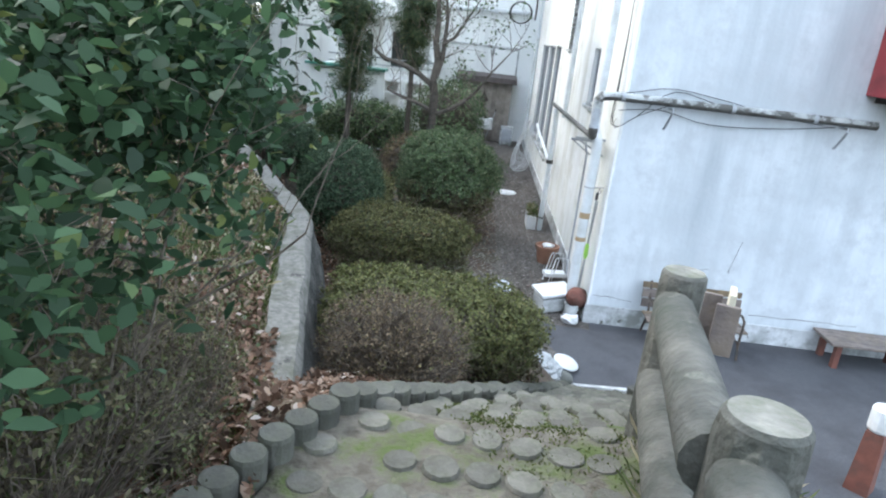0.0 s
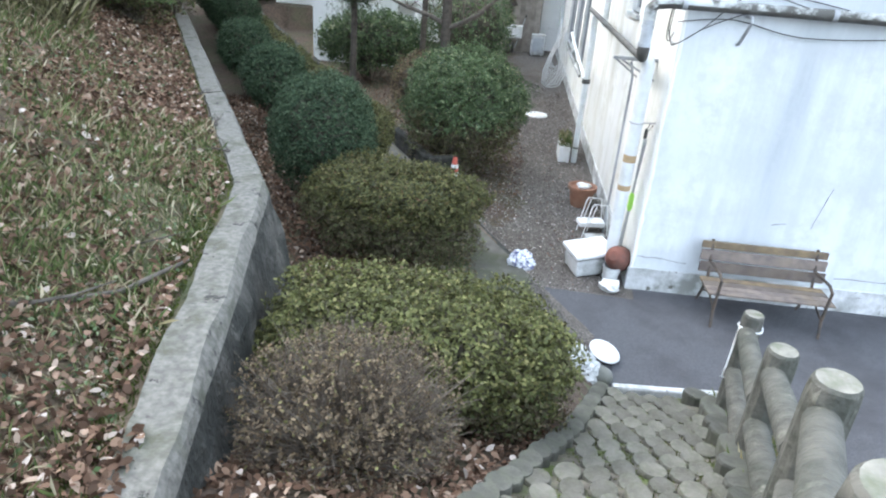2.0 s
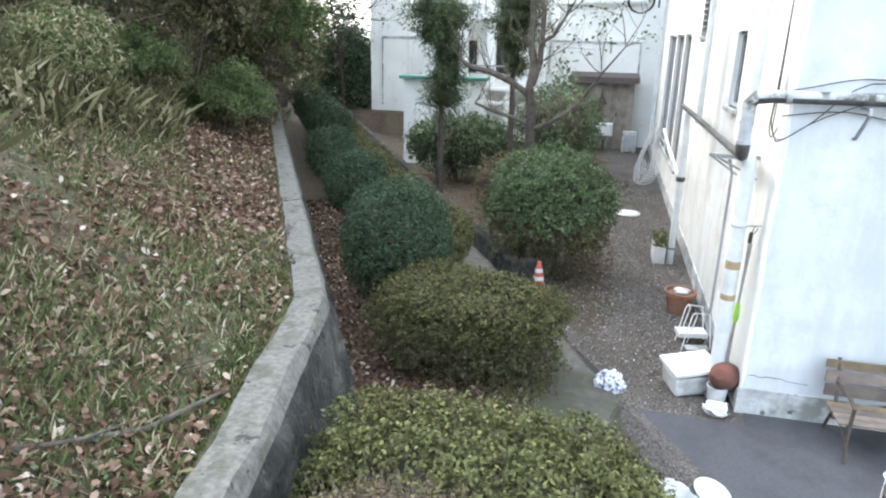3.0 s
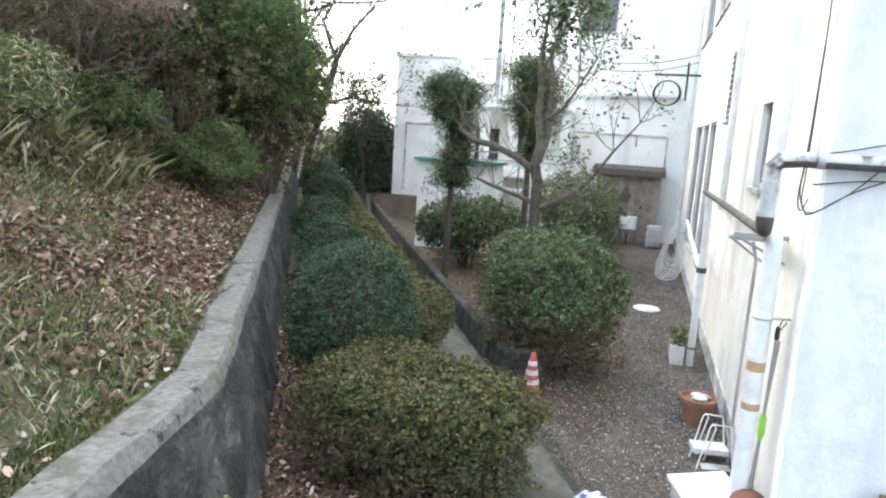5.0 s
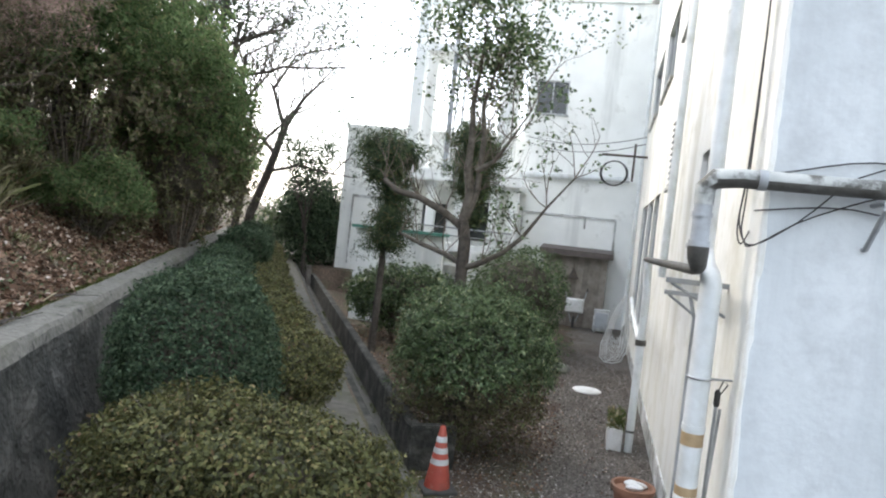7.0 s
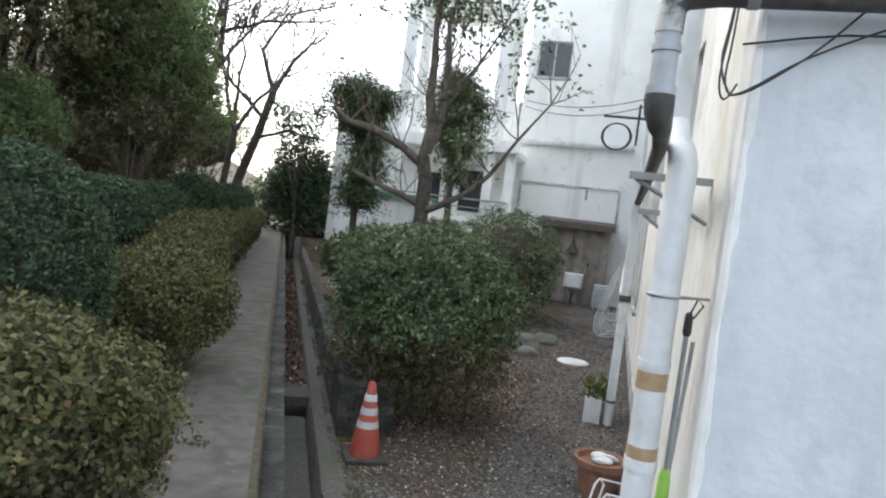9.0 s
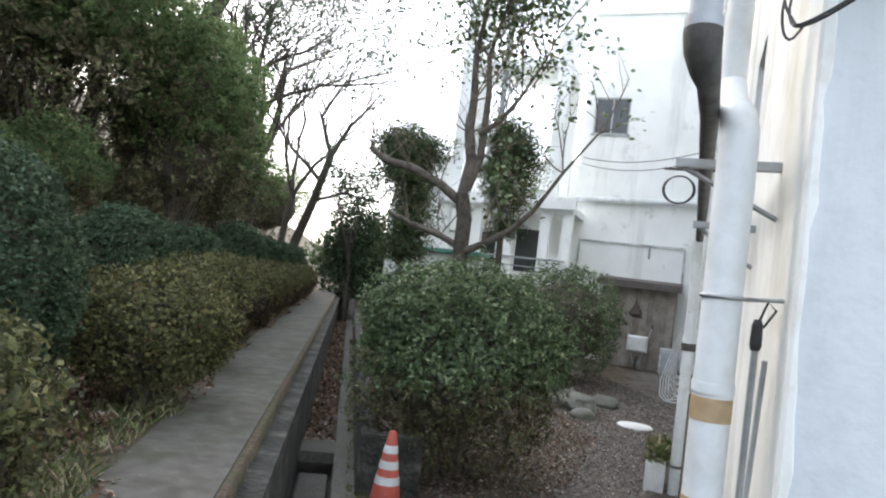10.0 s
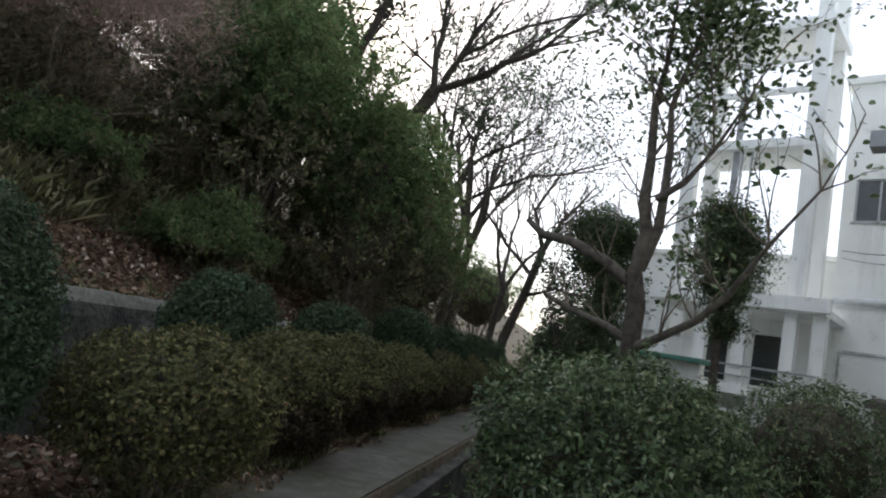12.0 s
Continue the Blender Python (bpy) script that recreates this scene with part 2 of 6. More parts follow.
L = dict(
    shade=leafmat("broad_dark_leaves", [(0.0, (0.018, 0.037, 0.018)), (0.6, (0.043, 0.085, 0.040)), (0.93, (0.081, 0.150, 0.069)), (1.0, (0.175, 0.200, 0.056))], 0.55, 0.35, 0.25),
    box=leafmat("box_leaves", [(0.0, (0.056, 0.052, 0.027)), (0.4, (0.106, 0.116, 0.047)), (0.8, (0.171, 0.186, 0.066)), (1.0, (0.252, 0.237, 0.101))]),
    yellow=leafmat("olive_leaves", [(0.0, (0.034, 0.038, 0.019)), (0.35, (0.077, 0.084, 0.034)), (0.75, (0.133, 0.138, 0.052)), (0.95, (0.198, 0.173, 0.074)), (1.0, (0.138, 0.079, 0.049))]),
    dark=leafmat("dark_green_leaves", [(0.0, (0.020, 0.035, 0.020)), (0.5, (0.049, 0.084, 0.045)), (1.0, (0.113, 0.157, 0.089))], 0.6, 0.35),
    bright=leafmat("glossy_green_leaves", [(0.0, (0.028, 0.05, 0.026)), (0.5, (0.088, 0.138, 0.052)), (0.9, (0.16, 0.225, 0.115)), (1.0, (0.36, 0.38, 0.22))], 0.42, 0.25, 0.35),
    brown=leafmat("brown_twig_leaves", [(0.0, (0.068, 0.053, 0.038)), (0.6, (0.165, 0.128, 0.083)), (0.9, (0.270, 0.210, 0.135)), (1.0, (0.195, 0.210, 0.075))], 0.8),
    litter=leafmat("fallen_leaves", [(0.0, (0.055, 0.036, 0.024)), (0.5, (0.14, 0.083, 0.054)), (0.8, (0.24, 0.16, 0.11)), (0.94, (0.38, 0.29, 0.22)), (1.0, (0.56, 0.5, 0.44))], 0.85, 0.1),
    grass=leafmat("dwarf_bamboo_blades", [(0.0, (0.05, 0.075, 0.025)), (0.5, (0.115, 0.15, 0.05)), (0.72, (0.23, 0.205, 0.11)), (1.0, (0.46, 0.41, 0.29))], 0.8, 0.2),
    pine=leafmat("conifer_sprays", [(0.0, (0.021, 0.038, 0.022)), (0.6, (0.060, 0.093, 0.045)), (0.93, (0.128, 0.165, 0.068)), (1.0, (0.210, 0.135, 0.075))]),
    # Shade low in the azalea row, put into darker copies of the undergrowth tones.
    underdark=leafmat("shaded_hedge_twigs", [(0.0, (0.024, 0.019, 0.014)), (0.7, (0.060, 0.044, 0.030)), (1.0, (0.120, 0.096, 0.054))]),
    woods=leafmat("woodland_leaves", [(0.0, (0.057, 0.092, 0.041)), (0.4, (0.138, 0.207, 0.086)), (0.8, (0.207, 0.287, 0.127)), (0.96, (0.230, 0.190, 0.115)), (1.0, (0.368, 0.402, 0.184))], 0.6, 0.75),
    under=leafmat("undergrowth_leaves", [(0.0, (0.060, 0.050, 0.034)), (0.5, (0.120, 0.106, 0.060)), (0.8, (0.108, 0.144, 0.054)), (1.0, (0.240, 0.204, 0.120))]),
    redtwig=leafmat("reddish_twigs", [(0.0, (0.094, 0.055, 0.047)), (0.6, (0.203, 0.117, 0.094)), (1.0, (0.312, 0.203, 0.156))], 0.85),
)


# ---- mesh helpers ----
def thing(name, at, label, category, group="", turn=0.0):
    e = new(name)
    e.empty_display_size = 0.1
    e.matrix_world = Matrix.Translation(at) @ Matrix.Rotation(turn, 4, "Z")
    return tagged(e, label, category, group)


def part(name, bm, material, parent=None, label="", kind="", smooth=False):
    me = bpy.data.meshes.new(name)
    bm.to_mesh(me)
    bm.free()
    me.materials.append(material)
    if smooth:
        me.polygons.foreach_set("use_smooth", [True] * len(me.polygons))
    ob = new(name, me)
    if parent:
        ob.parent = parent
    return tagged(ob, label, kind=kind)


def box(bm, x0, x1, y0, y1, z0, z1, bevel=0.0, m=None):
    mat = Matrix.Translation(((x0 + x1) / 2, (y0 + y1) / 2, (z0 + z1) / 2)) @ Matrix.Diagonal((abs(x1 - x0), abs(y1 - y0), abs(z1 - z0), 1))
    vs = bmesh.ops.create_cube(bm, size=1, matrix=(m @ mat) if m else mat)["verts"]
    if bevel:
        es = list({e for v in vs for e in v.link_edges})
        bmesh.ops.bevel(bm, geom=es, offset=bevel, segments=2, affect="EDGES", profile=0.6)
    return bm


def tube(bm, pts, radii, sides=8, cap=True):
    """A tube along points; radii one number or one each."""
    pts = [Vector(p) for p in pts]
    if not hasattr(radii, "__len__"):
        radii = [radii] * len(pts)
    rings = []
    prev = None
    for i, p in enumerate(pts):
        d = (pts[min(i + 1, len(pts) - 1)] - pts[max(i - 1, 0)]).normalized()
        if prev is None:
            a = d.orthogonal().normalized()
        else:
            a = (prev - d * prev.dot(d))
            a = a.normalized() if a.length > 1e-5 else d.orthogonal().normalized()
        prev = a
        b = d.cross(a)
        rings.append([bm.verts.new(p + (a * math.cos(2 * math.pi * k / sides) + b * math.sin(2 * math.pi * k / sides)) * radii[i]) for k in range(sides)])
    for r0, r1 in zip(rings, rings[1:]):
        for k in range(sides):
            bm.faces.new((r0[k], r0[(k + 1) % sides], r1[(k + 1) % sides], r1[k]))
    if cap and sides > 2:
        bm.faces.new([bm.verts.new(v.co) for v in rings[0][::-1]])
        bm.faces.new([bm.verts.new(v.co) for v in rings[-1]])
    return bm


def lathe(bm, profile, sides=20, at=(0, 0, 0)):
    rings = [[bm.verts.new((at[0] + r * math.cos(2 * math.pi * k / sides), at[1] + r * math.sin(2 * math.pi * k / sides), at[2] + z)) for k in range(sides)] for r, z in profile]
    for r0, r1 in zip(rings, rings[1:]):
        for k in range(sides):
            bm.faces.new((r0[k], r0[(k + 1) % sides], r1[(k + 1) % sides], r1[k]))
    bm.faces.new([bm.verts.new(v.co) for v in rings[0][::-1]])
    bm.faces.new([bm.verts.new(v.co) for v in rings[-1]])
    return bm


def raw(name, verts, faces, material, parent=None, label="", kind=""):
    me = bpy.data.meshes.new(name)
    me.vertices.add(len(verts))
    me.vertices.foreach_set("co", np.asarray(verts, dtype=np.float32).ravel())
    k = faces.shape[1]
    me.loops.add(faces.size)
    me.loops.foreach_set("vertex_index", faces.ravel().astype(np.int32))
    me.polygons.add(len(faces))
    me.polygons.foreach_set("loop_start", np.arange(0, faces.size, k, dtype=np.int32))
    me.update(calc_edges=True)
    me.materials.append(material)
    ob = new(name, me)
    if parent:
        ob.parent = parent
    return tagged(ob, label, kind=kind)


def blades(rng, pos, nor, length, width, tilt=0.8):
    """Leaves as four-cornered diamonds, folded a little: at each place, about each normal."""
    n = len(pos)
    nor = nor + rng.normal(0, tilt, (n, 3))
    nor /= np.linalg.norm(nor, axis=1)[:, None] + 1e-9
    a = np.cross(nor, rng.normal(0, 1, (n, 3)))
    a /= np.linalg.norm(a, axis=1)[:, None] + 1e-9
    b = np.cross(nor, a)
    ln = (length * rng.uniform(0.6, 1.3, n))[:, None]
    wd = (width * rng.uniform(0.6, 1.3, n))[:, None]
    v = np.empty((n, 4, 3))
    v[:, 0] = pos - a * ln * 0.5
    v[:, 1] = pos + b * wd * 0.5 + nor * ln * 0.12
    v[:, 2] = pos + a * ln * 0.5
    v[:, 3] = pos - b * wd * 0.5 + nor * ln * 0.12
    f = np.arange(n * 4).reshape(n, 4)
    return v.reshape(-1, 3), f


def broad_leaves(rng, pos, nor, length, width, tilt=0.6):
    """Oval leaves with six corners, bent along the middle."""
    n = len(pos)
    nor = nor + rng.normal(0, tilt, (n, 3))
    nor /= np.linalg.norm(nor, axis=1)[:, None] + 1e-9
    a = np.cross(nor, rng.normal(0, 1, (n, 3)))
    a /= np.linalg.norm(a, axis=1)[:, None] + 1e-9
    b = np.cross(nor, a)
    ln = (length * rng.uniform(0.6, 1.25, n))[:, None]
    wd = (width * rng.uniform(0.7, 1.2, n))[:, None]
    v = np.empty((n, 6, 3))
    for i, (p, q, h) in enumerate(((-0.5, 0, -0.1), (-0.22, 0.45, 0.04), (0.18, 0.5, 0.03), (0.55, 0, -0.12), (0.18, -0.5, 0.03), (-0.22, -0.45, 0.04))):
        v[:, i] = pos + a * ln * p + b * wd * q + nor * ln * h
    return v.reshape(-1, 3), np.arange(n * 6).reshape(n, 6)


def lumps(rng, u, k=7, freq=4.0):
    out = np.zeros(len(u))
    for _ in range(k):
        w = rng.normal(0, freq, 3)
        out += np.sin(u @ w + rng.uniform(0, 6.28))
    return out / k


def foliage(name, parent, centre, radii, n, size, material, seed, power=2.0, depth=0.25, rough=0.08, aspect=0.55, tilt=0.8, label="", cluster=6, zr=(-2, 2)):
    """A clipped or loose crown: small tufts of leaves in the outer shell of a rounded box, thinner below."""
    rng = np.random.default_rng(seed)
    m = n // cluster
    u = rng.normal(0, 1, (int(m * 2.6), 3))
    u /= np.linalg.norm(u, axis=1)[:, None]
    wob = u[:, 2] + rng.normal(0, 0.12, len(u))
    u = u[(rng.random(len(u)) < np.clip(1.15 + u[:, 2] * 0.9, 0.3, 1)) & (wob > zr[0]) & (wob < zr[1])][:m]
    m = len(u)
    r = (np.abs(u) ** power).sum(1) ** (-1 / power)
    k = 1 - depth * rng.random(m) ** 1.6 + rough * lumps(rng, u) + rough * 0.8 * lumps(rng, u, 7, 12.0)
    pos = u * (r * k)[:, None] * np.array(radii)
    pos = np.repeat(pos, cluster, axis=0) + rng.normal(0, size * 0.55, (m * cluster, 3))
    nor = np.repeat(u + rng.normal(0, 0.3, (m, 3)) + np.array((0, 0, 0.35)), cluster, axis=0)
    pos[:, 2] = np.maximum(pos[:, 2], -radii[2])
    v, f = blades(rng, pos + np.array(centre), nor, size, size * aspect, tilt)
    return raw(name, v, f, material, parent, label, "")


def stems(name, parent, base, top, spread, n, radius, material, seed, label=""):
    rng = random.Random(seed)
    bm = bmesh.new()
    for _ in range(n):
        a, q = rng.uniform(0, 6.28), rng.uniform(0.3, 1)
        x, y = math.cos(a) * q * spread[0], math.sin(a) * q * spread[1]
        z = base + (top - base) * rng.uniform(0.75, 1.0)
        tube(bm, [(x * 0.15, y * 0.15, base - 0.05), (x * 0.5, y * 0.5, base + (z - base) * 0.45), (x, y, z)], [radius, radius * 0.7, radius * 0.3], 4)
    return part(name, bm, material, parent, label, "stuff")


def sprays(name, parent, zc, radii, n, radius, material, seed):
    """Bare twigs that fork and end on a dome."""
    rg = random.Random(seed)
    bm = bmesh.new()
    for _ in range(n):
        a, w = rg.uniform(0, 6.28), rg.uniform(-0.35, 1)
        q = math.sqrt(1 - w * w)
        k = rg.uniform(0.85, 1.05)
        end = Vector((math.cos(a) * q * radii[0] * k, math.sin(a) * q * radii[1] * k, zc + w * radii[2] * k))
        foot = Vector((end.x * 0.15, end.y * 0.15, 0))
        mid = foot.lerp(end, 0.55) + Vector((rg.uniform(-1, 1), rg.uniform(-1, 1), 0.3)) * 0.05
        tube(bm, [foot, mid, end], [radius, radius * 0.7, radius * 0.3], 3, cap=False)
        for _ in range(3):
            side = mid.lerp(end, rg.uniform(0, 0.7))
            tip = side + (end - mid) * rg.uniform(0.4, 0.7) + Vector([rg.uniform(-1, 1) for _ in range(3)]) * 0.09
            tube(bm, [side, tip], [radius * 0.5, radius * 0.25], 3, cap=False)
    return part(name, bm, material, parent, "", "stuff")


def bush(name, label, at, radii, n, size, leaf, seed, power=2.6, depth=0.3, rough=0.06, turn=0.0, group="", core=True, aspect=0.55, nst=16, trunkr=0.02, reach=False, cluster=6, under=0.0, bare=0):
    """at: the middle of the crown; it grows from the ground under it."""
    g = ground_z(at[0], at[1])
    e = thing(name, (at[0], at[1], g), label, "shrub", group, turn)
    if reach and at[2] - radii[2] > g + 0.05:
        half = (at[2] + radii[2] - g) / 2
        at, radii = (at[0], at[1], g + half), (radii[0], radii[1], half)
    zc = at[2] - g
    # An added solid core, coloured dark for the shaded inside of the crown.
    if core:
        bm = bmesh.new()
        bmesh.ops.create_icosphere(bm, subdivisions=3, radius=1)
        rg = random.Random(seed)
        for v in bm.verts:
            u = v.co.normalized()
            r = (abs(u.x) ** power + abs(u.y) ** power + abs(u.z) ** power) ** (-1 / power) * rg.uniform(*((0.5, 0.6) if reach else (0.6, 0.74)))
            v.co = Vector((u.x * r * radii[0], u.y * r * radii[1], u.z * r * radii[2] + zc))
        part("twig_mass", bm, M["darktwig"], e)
    foliage("foliage", e, (0, 0, zc), radii, n, size, leaf, seed, power, depth, rough, aspect, cluster=cluster, zr=(-0.1, 2) if under else (-2, 2))
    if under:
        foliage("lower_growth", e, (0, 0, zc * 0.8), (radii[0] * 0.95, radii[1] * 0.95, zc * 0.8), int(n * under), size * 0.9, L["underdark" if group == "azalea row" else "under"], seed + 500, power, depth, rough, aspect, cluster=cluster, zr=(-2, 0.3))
    if bare:
        sprays("bare_growth", e, zc, radii, bare, 0.005, M["twig"], seed)
    stems("stem_tangle", e, 0, zc, (radii[0] * 0.7, radii[1] * 0.7), nst, trunkr, M["twig"], seed)
    return e


def grow(bm, rng, p, d, length, radius, level, tips, spread=0.6, up=0.15, shrink=0.72):
    """A limb with its branches; tips collects where twigs end."""
    n = 4
    pts, rad = [p], [radius]
    for i in range(n):
        d = (d + Vector((rng.uniform(-1, 1), rng.uniform(-1, 1), rng.uniform(-0.7, 1) + up)) * 0.2).normalized()
        p = p + d * (length / n)
        pts.append(p)
        rad.append(radius * (1 - 0.45 * (i + 1) / n))
    tube(bm, pts, rad, 7 if radius > 0.05 else (5 if radius > 0.015 else 3), cap=False)
    tips.append(p)
    if level <= 0:
        return
    for i in range(rng.choice((2, 3, 3))):
        k = rng.randint(1, n) if i else n
        q = pts[k]
        side = Vector((rng.uniform(-1, 1), rng.uniform(-1, 1), rng.uniform(-0.5, 1))).normalized()
        nd = (d + side * spread * rng.uniform(0.7, 1.5)).normalized()
        grow(bm, rng, q, nd, length * rng.uniform(shrink - 0.12, shrink + 0.1), rad[k] * 0.66, level - 1, tips, spread, up, shrink)


# ---- the lie of the land ----
P0, DX, RX = np.array((-1.63, -1.0)), np.array((-0.477, 0.879)), np.array((0.879, 0.477))


def sp(x, y):
    """Along the drain, and to the right of the path's edge."""
    return (x - P0[0]) * DX[0] + (y - P0[1]) * DX[1], (x - P0[0]) * RX[0] + (y - P0[1]) * RX[1]


def xy(s, p):
    return P0[0] + s * DX[0] + p * RX[0], P0[1] + s * DX[1] + p * RX[1]


def wall_p(s):
    return -2.5 if s > -0.36 else -2.5 + (s + 0.36) * 0.275


def stair_z(y):
    return min(2.25, max(0.0, 0.49 * (-2.2 - y)))


def edging_x(y):
    return np.interp(y, (-9.5, -7.5, -6.6, -5.7, -3.9, -2.7, -2.2), (-3.2, -2.75, -2.35, -1.88, -1.08, -0.7, -0.55))


def fence_x(y):
    return np.interp(y, (-9.5, -8.1, -6.5, -5.2, -4.0, -2.7), (-1.75, -1.3, -0.92, -0.32, 0.05, 0.4))


def ground_z(x, y):
    s, p = sp(x, y)
    bump = 0.03 * math.sin(x * 2.1 + y * 1.3) + 0.02 * math.sin(x * 4.7 - y * 3.9)
    w = wall_p(s) - 0.16
    top = 1.9 if s > -4.5 else 1.9 + min(0.4, (-4.5 - s) * 0.2)
    if p < w:
        d = w - p
        return top + min(9.0, 0.62 * max(0.0, d - 0.4)) + bump * min(1.0, d)
    zs = stair_z(y)
    if y < -2.2 and x > edging_x(y):
        f = fence_x(y) + 0.25
        if x < f:
            return zs
        low = zs - 0.62 * (x - f)
        return low + bump * 0.5 * min(1, zs) if low > 0.06 else -0.03
    if p < 0 or y < -2.2:
        zt = max(0.86, zs)
        if y < -1.0:
            if y < -2.2:
                dist, low = edging_x(y) - x, zs
            else:
                dist, low = ((-0.55 - x) * 0.74 + (-2.2 - y) * -0.0 - (y + 2.2) * 0.67), 0.0
            steep = 1.0 + 1.6 * min(1.0, max(0.0, (y + 2.1) / 0.3))
            zt = min(zt, max(0.0, low + steep * max(0.0, dist)))
        return zt + (bump * 0.4 if p < -0.8 else 0)
    if 0 <= p < 0.75 and -0.9 < s < 1.3:
        heaped = 0.8 * (1 - p / 0.75) * min(1.0, (1.3 - s) / 0.9) * min(1.0, (s + 0.9) / 0.3)
        return heaped + bump * 0.4
    if p < 0.5 and s > 0 and s < 26:
        return -0.32
    return 0.0 + (0.75 if y > 19.2 and p < 3 else 0)


def ground_mesh():
    ps = np.concatenate((-12 - np.geomspace(600, 1, 14), np.arange(-12, 0.0, 0.12), [0.0], np.arange(0.5, 10, 0.2), 10 + np.geomspace(1, 600, 14)))
    ps = np.unique(np.round(np.concatenate((ps, [-0.06, -0.01, 0.01, 0.25, 0.49, 0.51])), 4))
    ss = np.concatenate((-9 - np.geomspace(600, 0.5, 14), np.arange(-9, 12, 0.14), np.arange(12, 32, 0.5), 32 + np.geomspace(1, 600, 14)))
    vs = np.array([(*xy(s, p), ground_z(*xy(s, p))) for s in ss for p in ps])
    n, m = len(ss), len(ps)
    i = np.arange((n - 1) * (m - 1))
    a = (i // (m - 1)) * m + i % (m - 1)
    f = np.stack((a, a + 1, a + m + 1, a + m), 1)
    ob = raw("ground", vs, f, M["gravel"], None, "", "structure")
    me = ob.data
    me.materials.append(M["soil"])
    me.materials.append(M["hill"])
    me.materials.append(M["mossy_earth"])
    c = vs[f].mean(1)
    idx = np.zeros(len(f), dtype=np.int32)
    for j, (x, y, z) in enumerate(c):
        s, p = sp(x, y)
        if y < -2.2 and edging_x(y) - 0.05 < x < fence_x(y) + 0.2:
            idx[j] = 3
        elif p < wall_p(s) - 0.1 or y < -6.5:
            idx[j] = 2
        elif p < 0.1 or (y < -2.2):
            idx[j] = 1
        elif p > 0.8 and y > 1.7 + 0.25 * math.sin(x * 5) and x < -1.35 + 0.15 * math.sin(y * 3) - 0.02 * y:
            idx[j] = 1
    me.polygons.foreach_set("material_index", idx)
    me.polygons.foreach_set("use_smooth", np.ones(len(f), dtype=bool))
    return ob


ground_mesh()


def slab(name, pts, z0, z1, material, label="", bevel=0.0):
    """A prism on a plan outline."""
    bm = bmesh.new()
    lo = [bm.verts.new((x, y, z0)) for x, y in pts]
    hi = [bm.verts.new((x, y, z1)) for x, y in pts]
    bm.faces.new(lo[::-1])
    bm.faces.new(hi)
    for i in range(len(pts)):
        j = (i + 1) % len(pts)
        bm.faces.new((lo[i], lo[j], hi[j], hi[i]))
    if bevel:
        bmesh.ops.bevel(bm, geom=[e for e in bm.edges if abs(e.verts[0].co.z - z1) < 1e-6 and abs(e.verts[1].co.z - z1) < 1e-6], offset=bevel, segments=2, affect="EDGES")
    return part(name, bm, material, None, label, "structure")


def strip(s0, s1, p0, p1):
    return [xy(s0, p0), xy(s0, p1), xy(s1, p1), xy(s1, p0)]


slab("asphalt_yard", [(-1.15, -0.22), (-0.9, -1.4), (-0.45, -2.16), (0.7, -2.1), (1.9, -4.2), (3.2, -9), (14, -9), (14, 0.3), (0.1, 0.3), (0.05, -0.3)], -0.1, 0.006, M["asphalt"], "dark smooth asphalt yard before the end wall")
slab("path", [xy(s, p) for s, p in ((-0.72, -0.03), (26, -0.03), (26, -0.84), (12, -0.84), (5.5, -0.76), (2.5, -0.62), (1.1, -0.58), (0.4, -0.66), (-0.4, -0.9), (-1.25, -1.1), (-1.3, -0.6))], -0.4, 0.875, M["path"], "narrow raised concrete path along the drain", 0.02)
slab("path_wall", strip(-0.3, 26, -0.03, 0.13), -0.4, 0.76, M["concrete_dark"], "mossy concrete side wall of the raised path")
slab("drain_kerb", strip(0.3, 26, 0.5, 0.7), -0.4, 0.02, M["concrete"], "flat concrete kerb along the drain", 0.008)
slab("bed_wall", strip(4.05, 26, 0.7, 0.86), -0.2, 0.5, M["concrete_dark"], "low dark concrete wall of the planted bed", 0.015)
slab("bed_wall_return", strip(3.9, 4.05, 0.7, 1.25), -0.2, 0.53, M["concrete_dark"], "stub end of the low bed wall", 0.015)
slab("drain_slab", strip(1.35, 5.05, 0.17, 0.45), -0.36, -0.2, M["concrete"], "concrete slab in the drain")
slab("drain_bridge", strip(5.25, 5.75, 0.1, 0.5), -0.14, -0.03, M["concrete"], "small concrete bridge over the drain")


